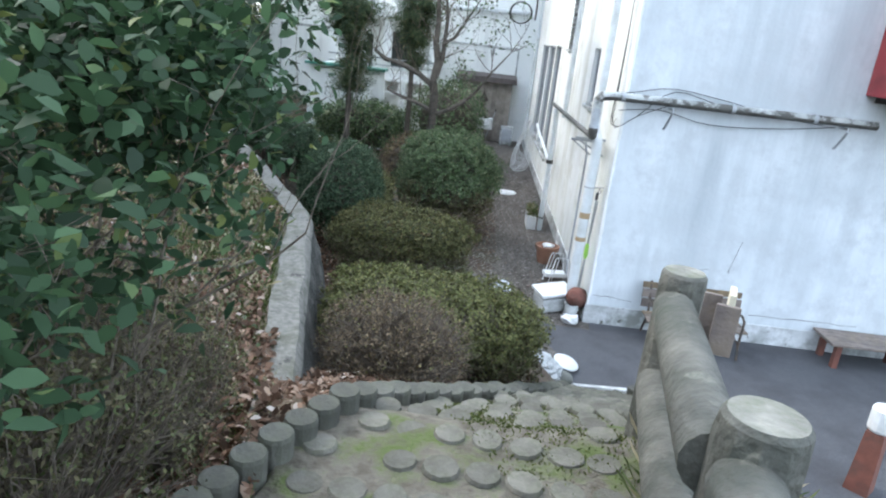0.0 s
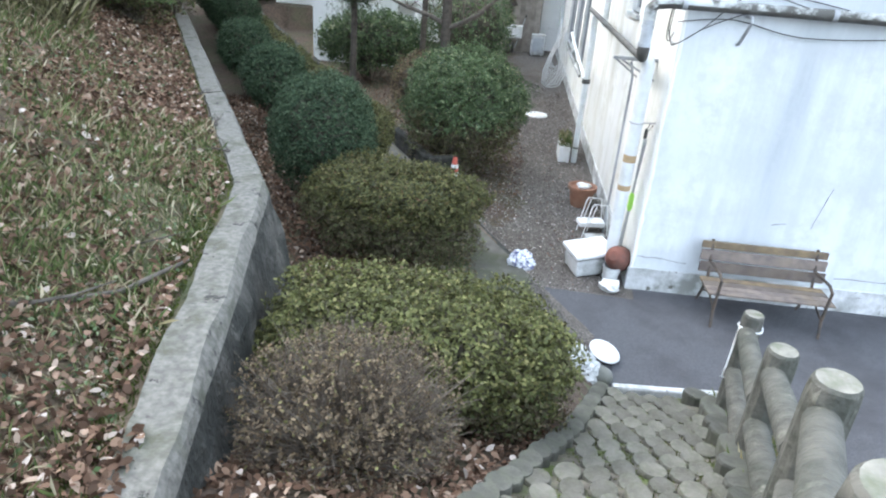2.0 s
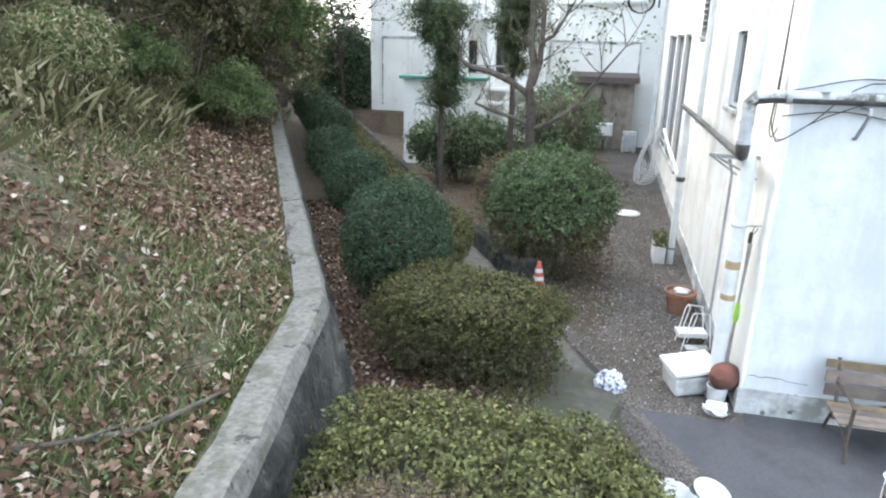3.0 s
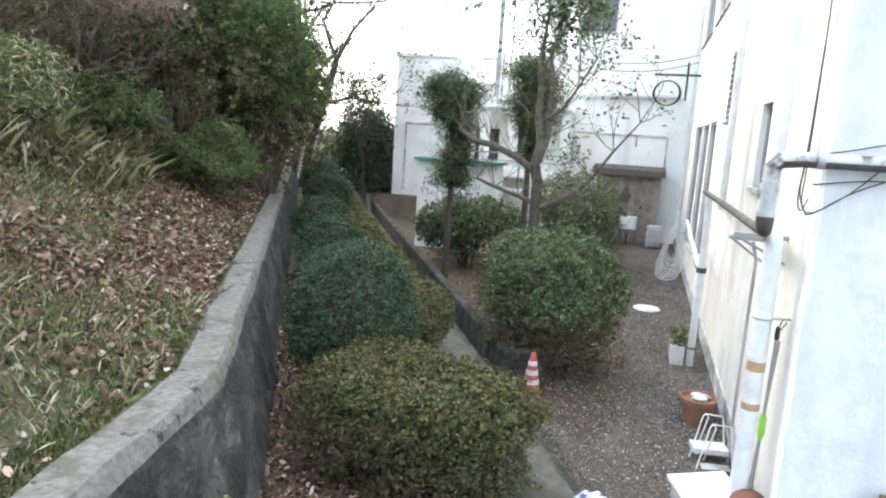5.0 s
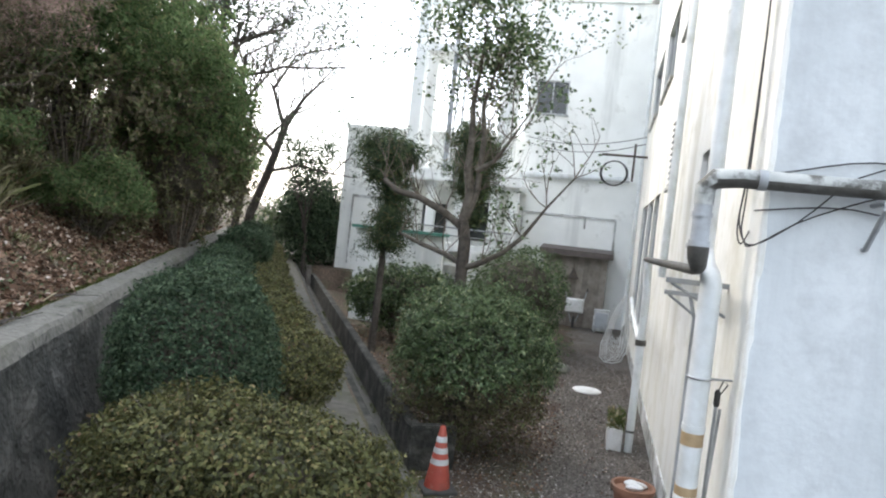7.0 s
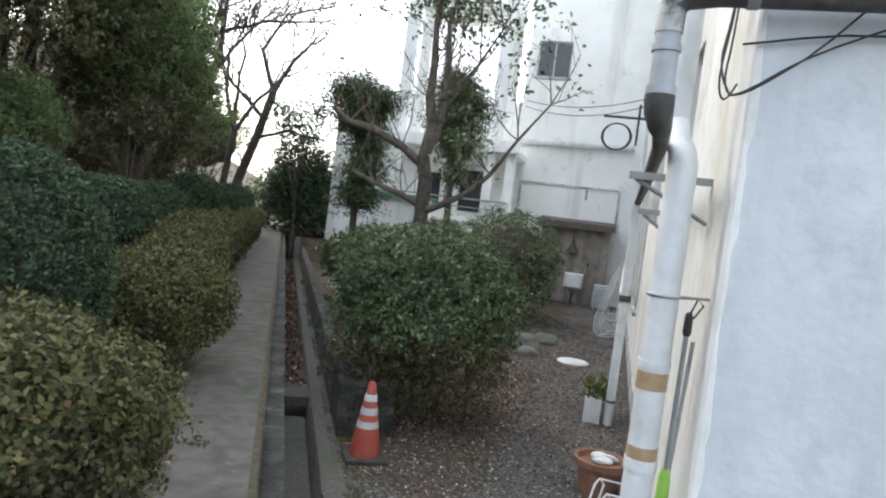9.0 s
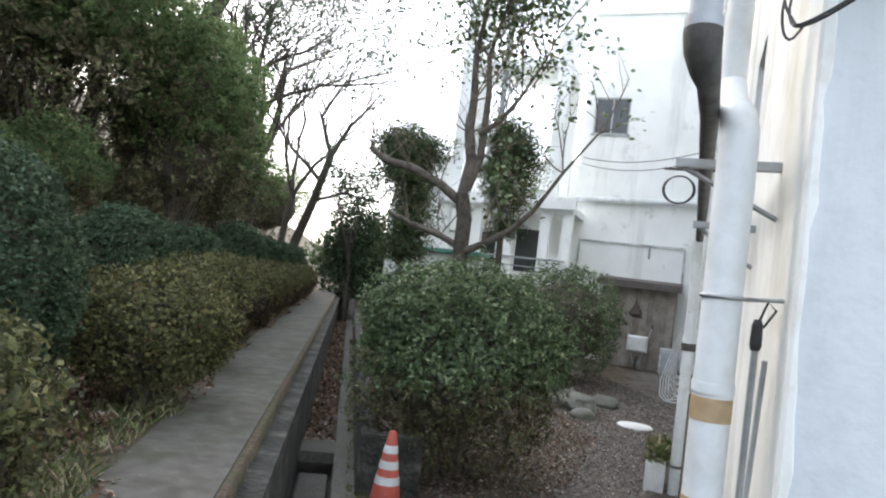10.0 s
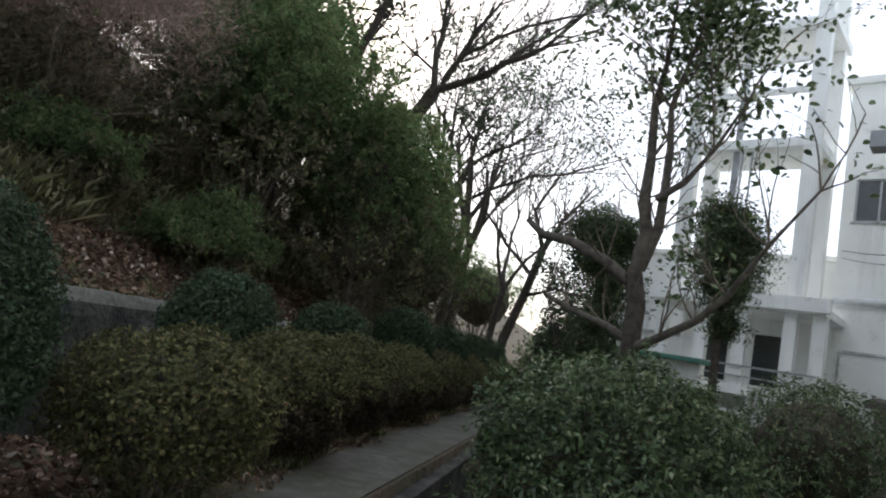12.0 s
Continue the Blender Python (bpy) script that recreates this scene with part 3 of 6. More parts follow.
def retaining_wall():
    """A battered wall of rough faced concrete with an uneven flat coping."""
    bm = bmesh.new()
    ss = [float(v) for v in np.concatenate((np.arange(-4.7, -0.36, 0.11), np.arange(-0.36, 7, 0.11), np.arange(7, 27, 0.5)))]
    zs = [-0.3, 0.7] + [0.82 + 0.1 * k for k in range(11)]
    rings = []
    for s in ss:
        w = wall_p(s)
        ring = []
        for z in zs:
            q = Vector((s * 2.2, z * 2.6, 0.0))
            rough = 0.05 * noise.noise(q) + 0.03 * abs(noise.noise(q * 3.1)) + 0.012 * noise.noise(q * 8)
            ring.append(bm.verts.new((*xy(s, w + 0.22 * (1.9 - max(z, 0.7)) + (rough if 0.8 < z < 1.8 else 0.3 * rough)), z)))
        e = 0.025 * noise.noise(Vector((s * 1.7, 3.0, 0))) + 0.012 * noise.noise(Vector((s * 9, 1.0, 0)))
        for o, z in ((-0.005 + e, 1.885), (-0.03 + e, 1.92), (-0.13, 1.925), (-0.25 + e, 1.922), (-0.29, 1.7), (-0.3, -0.3)):
            ring.append(bm.verts.new((*xy(s, w + o), z + 0.014 * noise.noise(Vector((s * 3, o * 9, 5.0))))))
        rings.append(ring)
    k = len(rings[0])
    n = len(zs)
    for r0, r1 in zip(rings, rings[1:]):
        for i in range(k):
            f = bm.faces.new((r0[i], r1[i], r1[(i + 1) % k], r0[(i + 1) % k]))
            f.material_index = 1 if n - 1 <= i < n + 4 else 0
    bm.faces.new(rings[0])
    bm.faces.new(rings[-1][::-1])
    bmesh.ops.recalc_face_normals(bm, faces=bm.faces)
    ob = part("retaining_wall", bm, M["concrete_dark"], None, "mottled rough retaining wall with a pale worn coping", "structure")
    ob.data.materials.append(M["coping"])


retaining_wall()
slab("stair_kerb", [(-0.45, -2.25), (0.62, -2.17), (0.62, -2.09), (-0.45, -2.17)], -0.1, 0.09, M["plinth"], "thin pale kerb at the foot of the steps", 0.01)


# ---- buildings ----
def wall_y(name, y0, y1, x0, x1, z0, z1, holes, material, label=""):
    """A wall in the xz plane from y0 to y1, with holes (x0, x1, z0, z1)."""
    bm = bmesh.new()
    xs = sorted({x0, x1, *[h[0] for h in holes], *[h[1] for h in holes]})
    zs = sorted({z0, z1, *[h[2] for h in holes], *[h[3] for h in holes]})
    for a, b in zip(xs, xs[1:]):
        for c, d in zip(zs, zs[1:]):
            mx, mz = (a + b) / 2, (c + d) / 2
            if not any(h[0] < mx < h[1] and h[2] < mz < h[3] for h in holes):
                box(bm, a, b, y0, y1, c, d)
    bmesh.ops.remove_doubles(bm, verts=bm.verts, dist=1e-4)
    seen = {}
    for f in bm.faces:
        seen.setdefault(tuple(round(v, 3) for v in f.calc_center_median()), []).append(f)
    bmesh.ops.delete(bm, geom=[f for fs in seen.values() if len(fs) > 1 for f in fs], context="FACES")
    return part(name, bm, material, None, label, "structure")


def wall_x(name, x0, x1, y0, y1, z0, z1, holes, material, label=""):
    ob = wall_y(name, -x1, -x0, y0, y1, z0, z1, holes, material, label)
    ob.data.transform(Matrix.Rotation(radians(90), 4, "Z"))
    return ob


ROOF = 11.5
LONG_HOLES = [(2.62, 3.3, 3.0, 4.0), (6.6, 7.4, 3.95, 5.15), (8.9, 10.2, 1.0, 4.0), (10.5, 12.2, 1.0, 4.0), (12.5, 14.6, 1.0, 4.0), (2.62, 3.3, 6.6, 7.9), (6.2, 7.6, 6.6, 7.9), (9.2, 12.0, 6.4, 8.0), (13.0, 16.0, 6.4, 8.0)]
long_wall = wall_x("wall_long", 0.0, 0.25, 0.0, 19.0, -0.3, ROOF, LONG_HOLES, M["plaster_long"], "long cream-white plastered wall with tall windows")
# The narrow end face takes the end wall's shaded tone.
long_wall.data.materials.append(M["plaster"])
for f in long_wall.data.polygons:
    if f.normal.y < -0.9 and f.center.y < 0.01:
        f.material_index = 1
wall_y("wall_end", 0.0, 0.25, 0.25, 9.0, -0.3, ROOF, [], M["plaster"], "white plastered end wall in a greyer shaded tone, streaked with damp")
wall_y("plinth_end", -0.02, 0.0, -0.02, 9.0, -0.1, 0.3, [], M["plinth"], "chipped plaster plinth")
wall_x("plinth_long", -0.02, 0.0, 0.0, 19.0, -0.1, 0.28, [], M["plinth"], "chipped plaster plinth")
slab("roof", [(-0.3, -0.3), (9, -0.3), (9, 26), (-0.3, 26)], ROOF, ROOF + 0.25, M["plaster_far"])
FY = 19.0
wall_y("wall_back", FY, FY + 0.25, -4.15, 0.0, -0.2, 11.2, [(-3.85, -2.72, 7.25, 8.45)], M["plaster_far"], "weathered white rear wall of the inner court")
wall_x("wall_back_side", -4.15, -3.9, FY + 0.25, 28, -0.2, 11.2, [], M["plaster_far"])
slab("roof_back", [(-4.3, FY - 0.1), (-0.31, FY - 0.1), (-0.31, 28), (-4.3, 28)], 11.2, 11.4, M["plaster_far"])
wall_y("wall_annex", 20.6, 20.85, -11.5, -4.16, 0.0, 6.44, [(-7.9, -6.9, 1.9, 3.2), (-6.3, -5.3, 1.9, 3.2)], M["plaster_far"], "low white annex wall with rain streaks under its parapet")
wall_x("wall_annex_side", -11.5, -11.25, 20.85, 30, 0.0, 6.44, [], M["plaster_far"])
slab("roof_annex", [(-11.55, 20.5), (-4.16, 20.5), (-4.16, 30), (-11.55, 30)], 6.44, 6.6, M["plaster_far"])


def window_y(name, x0, x1, z0, z1, y, panes=2, sill=True, label="dark sliding window in a pale frame"):
    e = thing(name, ((x0 + x1) / 2, y, z0), label, "window")
    tagged(e, kind="structure")
    w, h = x1 - x0, z1 - z0
    bm = bmesh.new()
    for a, b, c, d in ((-w / 2, w / 2, 0, 0.05), (-w / 2, w / 2, h - 0.05, h), (-w / 2, -w / 2 + 0.05, 0.05, h - 0.05), (w / 2 - 0.05, w / 2, 0.05, h - 0.05)):
        box(bm, a, b, 0.06, 0.13, c, d)
    for i in range(1, panes):
        x = -w / 2 + w * i / panes
        box(bm, x - 0.025, x + 0.025, 0.07, 0.12, 0.05, h - 0.05)
    part("window_frame", bm, M["frame"], e)
    for i in range(panes):
        bm = bmesh.new()
        box(bm, -w / 2 + w * i / panes + 0.03, -w / 2 + w * (i + 1) / panes - 0.03, 0.09, 0.1, 0.05, h - 0.05)
        part("pane", bm, M["glass"], e)
    if sill:
        bm = bmesh.new()
        box(bm, -w / 2 - 0.06, w / 2 + 0.06, -0.06, 0.06, -0.06, 0.0, 0.008)
        part("window_sill", bm, M["plinth"], e)
    return e


window_y("window_1", -3.85, -2.72, 7.25, 8.45, FY, 2)
window_y("window_2", -7.9, -6.9, 1.9, 3.2, 20.6, 2)
window_y("window_3", -6.3, -5.3, 1.9, 3.2, 20.6, 2)
for i, (y0, y1, z0, z1) in enumerate(LONG_HOLES):
    e = window_y("window_%d" % (4 + i), 0, y1 - y0, z0, z1, 0, 3 if y1 - y0 > 1.6 else 1 if y1 - y0 < 0.9 else 2)
    e.matrix_world = Matrix.Translation((0.0, (y0 + y1) / 2, z0)) @ Matrix.Rotation(radians(-90), 4, "Z")


def backing():
    bm = bmesh.new()
    box(bm, 1.2, 1.3, 0.5, 18.9, 0, ROOF - 0.1)
    box(bm, -4.0, -0.4, FY + 1.2, FY + 1.3, 0, 11)
    box(bm, -11.2, -4.3, 22.0, 22.1, 0, 6.3)
    part("inner_wall", bm, M["plinth"], None, "", "structure")


backing()


# ---- steps and fence ----
def steps():
    root = new("steps")
    root.matrix_world = Matrix.Translation((-0.1, -2.3, 0))
    tagged(root, "steps of round imitation-log pavers set in mossy earth", "", "", "structure")
    bm = bmesh.new()
    rg = random.Random(5)
    lathe(bm, [(0.078, 0.0), (0.083, 0.135), (0.076, 0.15)], 12)
    me = bpy.data.meshes.new("paver")
    bm.to_mesh(me)
    bm.free()
    me.materials.append(M["paver"])
    me_edge = me.copy()
    me_edge.materials.clear()
    me_edge.materials.append(M["edging"])
    y, row = -2.42, 0
    while y > -8.6:
        x0, x1 = float(edging_x(y)) + 0.2, float(fence_x(y)) - 0.22
        x = x0 - 0.08 + (row % 2) * 0.082 + rg.uniform(0, 0.015)
        while x < x1:
            if rg.random() > (0.01 if y > -5.6 else 0.1):
                o = new("paver", me)
                o.parent = root
                yy = y - 0.1 * (x - x0) + rg.uniform(-0.01, 0.01)
                o.matrix_basis = Matrix.Translation((x + 0.1, yy + 2.3, stair_z(yy) - (0.105 if y > -5.6 else 0.14) + rg.uniform(-0.012, 0.012))) @ Euler((rg.uniform(-0.06, 0.06), rg.uniform(-0.06, 0.06), rg.uniform(0, 6))).to_matrix().to_4x4() @ Matrix.Diagonal((rg.uniform(0.87, 1.03), rg.uniform(0.8, 0.96), 1, 1))
            x += rg.uniform(0.163, 0.173)
        y -= 0.205 if y > -5.6 else 0.235
        row += 1
    # upright logs along the left side
    pts = []
    for k in range(int(6.4 / 0.14)):
        yy = -2.3 - k * 0.14
        pts.append((float(edging_x(yy)), yy))
    for x, yy in pts:
        o = new("edging_log", me_edge)
        o.parent = root
        o.matrix_basis = Matrix.Translation((x + 0.1, yy + 2.3, stair_z(yy) - 0.1 + rg.uniform(0, 0.03))) @ Matrix.Rotation(rg.uniform(0, 6), 4, "Z") @ Matrix.Diagonal((0.88, 0.88, 1.2, 1))
    for k in range(9):
        yy = -2.35 - k * 0.33
        x = float(fence_x(yy)) - 0.12
        o = new("edging_log", me_edge)
        o.parent = root
        o.matrix_basis = Matrix.Translation((x + 0.1, yy + 2.3, stair_z(yy) - 0.03)) @ Matrix.Rotation(rg.uniform(0, 6), 4, "Z") @ Matrix.Diagonal((1.0, 1.5, 1.1, 1))


steps()


def log_post(bm, x, y, z0, z1, r, rg):
    n = 22
    prof = [(0.0, r * 1.03), (0.4, r), (0.93, r * 0.98), (0.985, r * 0.97), (1.0, r * 0.86)]
    rings = []
    for h, rr in prof:
        ring = []
        for k in range(n):
            a = 2 * math.pi * k / n
            q = rr * (1 + (0.06 * (k % 2) + rg.uniform(-0.02, 0.02) if h < 0.95 else 0))
            ring.append(bm.verts.new((x + q * math.cos(a), y + q * math.sin(a), z0 + (z1 - z0) * h)))
        rings.append(ring)
    for r0, r1 in zip(rings, rings[1:]):
        for k in range(n):
            bm.faces.new((r0[k], r0[(k + 1) % n], r1[(k + 1) % n], r1[k]))
    bm.faces.new(rings[0][::-1])
    top = bm.faces.new(rings[-1])
    top.material_index = 1


POSTS = [(0.40, -2.70, 1.29, 0.082), (0.05, -3.98, 1.76, 0.095), (-0.33, -5.18, 2.37, 0.1), (-0.95, -6.5, 3.0, 0.105), (-1.2, -7.98, 3.12, 0.11), (-1.6, -9.55, 3.25, 0.11)]


def fence():
    e = thing("log_fence", (-0.33, -5.18, ground_z(-0.33, -5.18)), "grey imitation-log handrail fence beside the steps", "fence")
    inv = e.matrix_world.inverted()
    rg = random.Random(8)
    for x, y, z, r in POSTS:
        bm = bmesh.new()
        log_post(bm, x, y, stair_z(y) - 0.2, z, r, rg)
        bm.transform(inv)
        o = part("post", bm, M["logbark"], e, "grooved grey post with a pale cut top")
        o.data.materials.append(M["logcap"])
        if z == POSTS[0][2]:
            end_post = o
    for a, b in zip(POSTS, POSTS[1:]):
        for drop in (0.17, 0.56):
            bm = bmesh.new()
            p = Vector((a[0] - 0.035, a[1] - 0.05, a[2] - drop))
            upper = b[1] < -7
            q = Vector((b[0] - (0.07 if upper else 0.02), b[1] + 0.05, b[2] - drop - (0.02 if upper else 0.26)))
            d = (q - p).normalized()
            fat = 1.25 if upper else 1.0
            tube(bm, [p - d * 0.02, p, p + d * 0.02, p.lerp(q, 0.35), p.lerp(q, 0.7), q], [fat * w for w in (0.045, 0.068, 0.075, 0.077, 0.076, 0.074)], 14)
            bm.transform(inv)
            part("rail", bm, M["logbark"], e, smooth=True)
    bm = bmesh.new()
    x, y, z, r = POSTS[0]
    tube(bm, [(x + (r + 0.012) * math.cos(t), y + (r + 0.012) * math.sin(t), z - 0.12 + 0.01 * math.sin(t * 2)) for t in np.linspace(0, 6.6, 18)], 0.007, 5)
    tube(bm, [(x - r - 0.01, y - 0.02, z - 0.12), (x - r - 0.03, y - 0.05, z - 0.35), (x - r - 0.05, y - 0.07, z - 0.58), (x - 0.03, y - 0.1, z - 0.62)], 0.008, 5)
    bm.transform(inv)
    part("rope", bm, M["white"], end_post, "white cord tied round the end post")


fence()


# ---- pipes on the building ----
def pipework():
    e = thing("drain_pipe", (-0.24, 0.19, 0), "thick white drain pipe with grey elbow and brown tape bands", "pipe")
    inv = e.matrix_world.inverted()

    def tp(name, pts, r, mat, label="", sides=20, smooth=True):
        bm = bmesh.new()
        tube(bm, pts, r, sides)
        bm.transform(inv)
        return part(name, bm, M[mat], e, label, smooth=smooth)
    x, y = -0.215, 0.27
    tp("lower_pipe", [(x, y, 0.0), (x, y, 2.6), (x, y, 2.68), (x - 0.01, y + 0.03, 2.75), (x - 0.03, y + 0.1, 2.82), (x - 0.04, y + 0.15, 2.92)], [0.074, 0.074, 0.073, 0.068, 0.058, 0.054], "pvc")
    for z in (1.6, 1.22):
        tp("tape_band", [(x, y, z - 0.045), (x, y, z + 0.045)], 0.0765, "tape", "torn brown tape band")
    tp("collar", [(x, y, 1.14), (x, y, 1.2)], 0.081, "pvc")
    tp("collar", [(x, y, 1.66), (x, y, 1.7)], 0.08, "pvc")
    # the dark pipe in front of it, from the elbow under the cross pipe
    ux, uy = -0.38, -0.13
    tp("elbow", [(ux, uy, 3.31), (ux, uy, 3.2), (ux, uy, 2.95)], 0.056, "pvc_grey", "grey upright length of pipe")
    tp("collar", [(ux, uy, 2.93), (ux, uy, 2.97)], 0.066, "pvc_grey")
    tp("collar", [(ux, uy, 3.12), (ux, uy, 3.15)], 0.064, "pvc_grey")
    tp("trap_bend", [(ux, uy, 2.96), (ux, uy, 2.91), (ux + 0.005, uy + 0.02, 2.86), (ux + 0.02, uy + 0.07, 2.81), (ux + 0.035, uy + 0.16, 2.79), (-0.33, 0.4, 2.77), (-0.31, 3.0, 2.745), (-0.3, 6.1, 2.72)], [0.064, 0.067, 0.064, 0.054, 0.042, 0.039, 0.04, 0.04], "pipe_dark", "dirty dark pipe with a bulging bend")
    ob = tp("cross_pipe", [(ux, uy, 3.2), (ux, uy, 3.31), (ux + 0.05, uy, 3.37), (ux + 0.2, uy, 3.385), (1.0, uy, 3.385), (3.35, uy, 3.38)], [0.06, 0.064, 0.066, 0.06, 0.058, 0.058], "pipe_patchy", "long weathered pipe across the end wall, black along its underside")
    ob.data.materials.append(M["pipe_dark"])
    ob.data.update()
    # Faces that point down take the dark material, with a wavy border.
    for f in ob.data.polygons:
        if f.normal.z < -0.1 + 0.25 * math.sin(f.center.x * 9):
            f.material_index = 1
    for cx in (ux + 0.3, 1.4, 2.5):
        tp("collar", [(cx, uy, 3.385), (cx + 0.05, uy, 3.385)], 0.066, "pvc_grey")
    for bx in (0.62, 2.95):
        tp("bracket", [(bx, 0.0, 3.3), (bx, -0.22, 3.3), (bx, -0.22, 3.26), (bx - 0.02, -0.03, 3.02), (bx - 0.02, 0.0, 3.02)], 0.018, "galv", sides=6, smooth=False)
    for z, yy in ((2.64, 0.8), (2.48, 1.9)):
        bm = bmesh.new()
        w = 0.46 if z > 2.6 else 0.36
        box(bm, -w, 0.0, yy, yy + 0.05, z, z + 0.04)
        tube(bm, [(-w + 0.04, yy + 0.03, z), (0.0, yy + 0.03, z - 0.22)], 0.013, 5)
        bm.transform(inv)
        part("wall_bracket", bm, M["galv"], e)
    tp("strap", [(x + 0.079 * math.cos(t), y + 0.079 * math.sin(t), 2.03) for t in np.linspace(0, 6.28, 20)] + [(0.0, y, 2.04)], 0.009, "galv", sides=5)
    # thinner pipes on the long wall
    tp("wall_pipe", [(x - 0.04, y + 0.15, 2.9), (x - 0.03, y + 0.15, ROOF)], 0.054, "pvc", "long white riser pipe")
    tp("wall_pipe", [(-0.1, 1.7, 0.0), (-0.1, 1.7, 2.3), (-0.16, 1.65, 2.5)], 0.018, "pvc_grey")
    tp("wall_pipe", [(-0.3, 5.06, 0.0), (-0.3, 5.06, 1.55), (-0.3, 5.08, 2.2), (-0.32, 5.1, 2.7)], 0.055, "pvc", "white downpipe standing in the gravel")
    tp("wall_pipe", [(-0.1, 5.4, 2.5), (-0.1, 5.4, ROOF)], 0.055, "pvc")
    tp("collar", [(-0.3, 5.06, 0.28), (-0.3, 5.06, 0.31)], 0.06, "pipe_dark")
    tp("collar", [(-0.3, 5.07, 1.52), (-0.3, 5.07, 1.6)], 0.075, "pipe_dark")
    tp("wall_pipe", [(-0.09, 16.6, 0.5), (-0.09, 16.6, ROOF)], 0.055, "pvc")
    tp("wall_pipe", [(-0.34, 5.08, 1.6), (-0.3, 8.0, 1.72), (-0.25, 10.0, 1.8)], 0.035, "pvc")
    tp("rear_pipe", [(-0.35, FY - 0.16, 5.15), (-4.1, FY - 0.16, 5.05)], 0.1, "pvc", "fat white pipe along the rear wall")


pipework()


def cables():
    e = thing("cable_bundle", (-0.05, -0.02, 3.3), "black cables looped over the pipe and wall corner", "cable")
    inv = e.matrix_world.inverted()
    runs = [
        [(-0.03, 0.35, 6.4), (-0.06, 0.3, 5.2), (-0.05, 0.3, 4.2), (-0.1, 0.12, 3.5), (-0.13, 0.04, 3.25), (-0.1, -0.04, 3.1), (-0.04, -0.08, 3.08), (0.3, -0.05, 3.3), (0.9, -0.06, 3.5), (1.8, -0.05, 3.45)],
        [(-0.03, 0.4, 6.4), (-0.05, 0.34, 5.0), (-0.05, 0.3, 4.0), (-0.08, 0.16, 3.4), (-0.1, 0.06, 3.15), (-0.04, -0.05, 3.08), (0.2, -0.05, 3.25), (0.65, -0.03, 3.62), (1.4, -0.03, 3.5), (3.0, -0.04, 3.38)],
        [(-0.25, -0.05, 3.5), (0.1, -0.03, 3.56), (0.6, -0.03, 3.66), (1.2, -0.03, 3.6), (1.7, -0.03, 3.52)],
        [(-0.06, -0.03, 3.3), (0.5, -0.04, 3.36), (1.2, -0.04, 3.24), (2.2, -0.03, 3.3), (3.0, -0.03, 3.42)],
        [(-0.05, 0.32, 4.4), (-0.08, 0.22, 3.6), (-0.12, 0.12, 3.2), (-0.09, 0.1, 3.08), (-0.02, 0.2, 3.2)],
    ]
    for r in runs:
        bm = bmesh.new()
        pts = []
        for i in range(len(r) - 1):
            p0, p1, p2, p3 = (Vector(r[max(0, min(len(r) - 1, i + k))]) for k in (-1, 0, 1, 2))
            for t in (0, 0.25, 0.5, 0.75):
                pts.append(0.5 * ((2 * p1) + (p2 - p0) * t + (2 * p0 - 5 * p1 + 4 * p2 - p3) * t * t + (3 * p1 - p0 - 3 * p2 + p3) * t ** 3))
        pts = [p - Vector((0, 0, 0.1 if p.z < 3.8 else 0)) for p in pts]
        tube(bm, pts, 0.0055, 5)
        bm.transform(inv)
        part("cable", bm, M["cable"], e)
    e = thing("wall_cable_ring", (-0.4, 15.5, 5.0), "black cable coil hung from a bracket by the court wall", "cable")
    bm = bmesh.new()
    for k in range(3):
        tube(bm, [(-0.5 + (0.36 + 0.02 * k) * math.cos(t), 0.02 * k, 0.36 * math.sin(t)) for t in np.linspace(0, 6.28, 22)], 0.02, 5)
    part("coil", bm, M["cable"], e)
    bm = bmesh.new()
    box(bm, -0.9, 0.4, -0.03, 0.03, 0.5, 0.56)
    box(bm, 0.0, 0.06, -0.03, 0.03, -0.2, 0.9)
    part("bracket", bm, M["castiron"], e)
    for k, (z, sag) in enumerate(((6.1, 0.25), (5.9, 0.3))):
        w = thing("overhead_wire", (-0.1, 15.4, z), "thin black wire slung across the court", "cable")
        bm = bmesh.new()
        tube(bm, [(-3.9 * t, 3.4 * t, -sag * 4 * t * (1 - t) + 0.3 * t) for t in np.linspace(0, 1, 12)], 0.012, 4)
        part("wire", bm, M["cable"], w)


cables()


def louvre():
    e = thing("louvre", (0, 7.0, 3.95), "dark louvred vent set in the white wall", "vent")
    for k in range(11):
        bm = bmesh.new()
        box(bm, -0.03, 0.09, -0.4, 0.4, 0.05 + k * 0.105, 0.07 + k * 0.105)
        part("slat", bm, M["galv"], e)


louvre()


def eave():
    e = thing("red_eave", (4.4, -0.9, 3.75), "dark red painted metal canopy at the end wall", "canopy")
    bm = bmesh.new()
    box(bm, -1.25, 2.5, -0.2, 0.9, 0.0, 1.5, 0.02)
    part("fascia", bm, M["redroof"], e)
    bm = bmesh.new()
    box(bm, -1.1, 2.4, -0.1, 0.9, -0.08, 0.0)
    part("soffit", bm, M["rubber"], e)


eave()


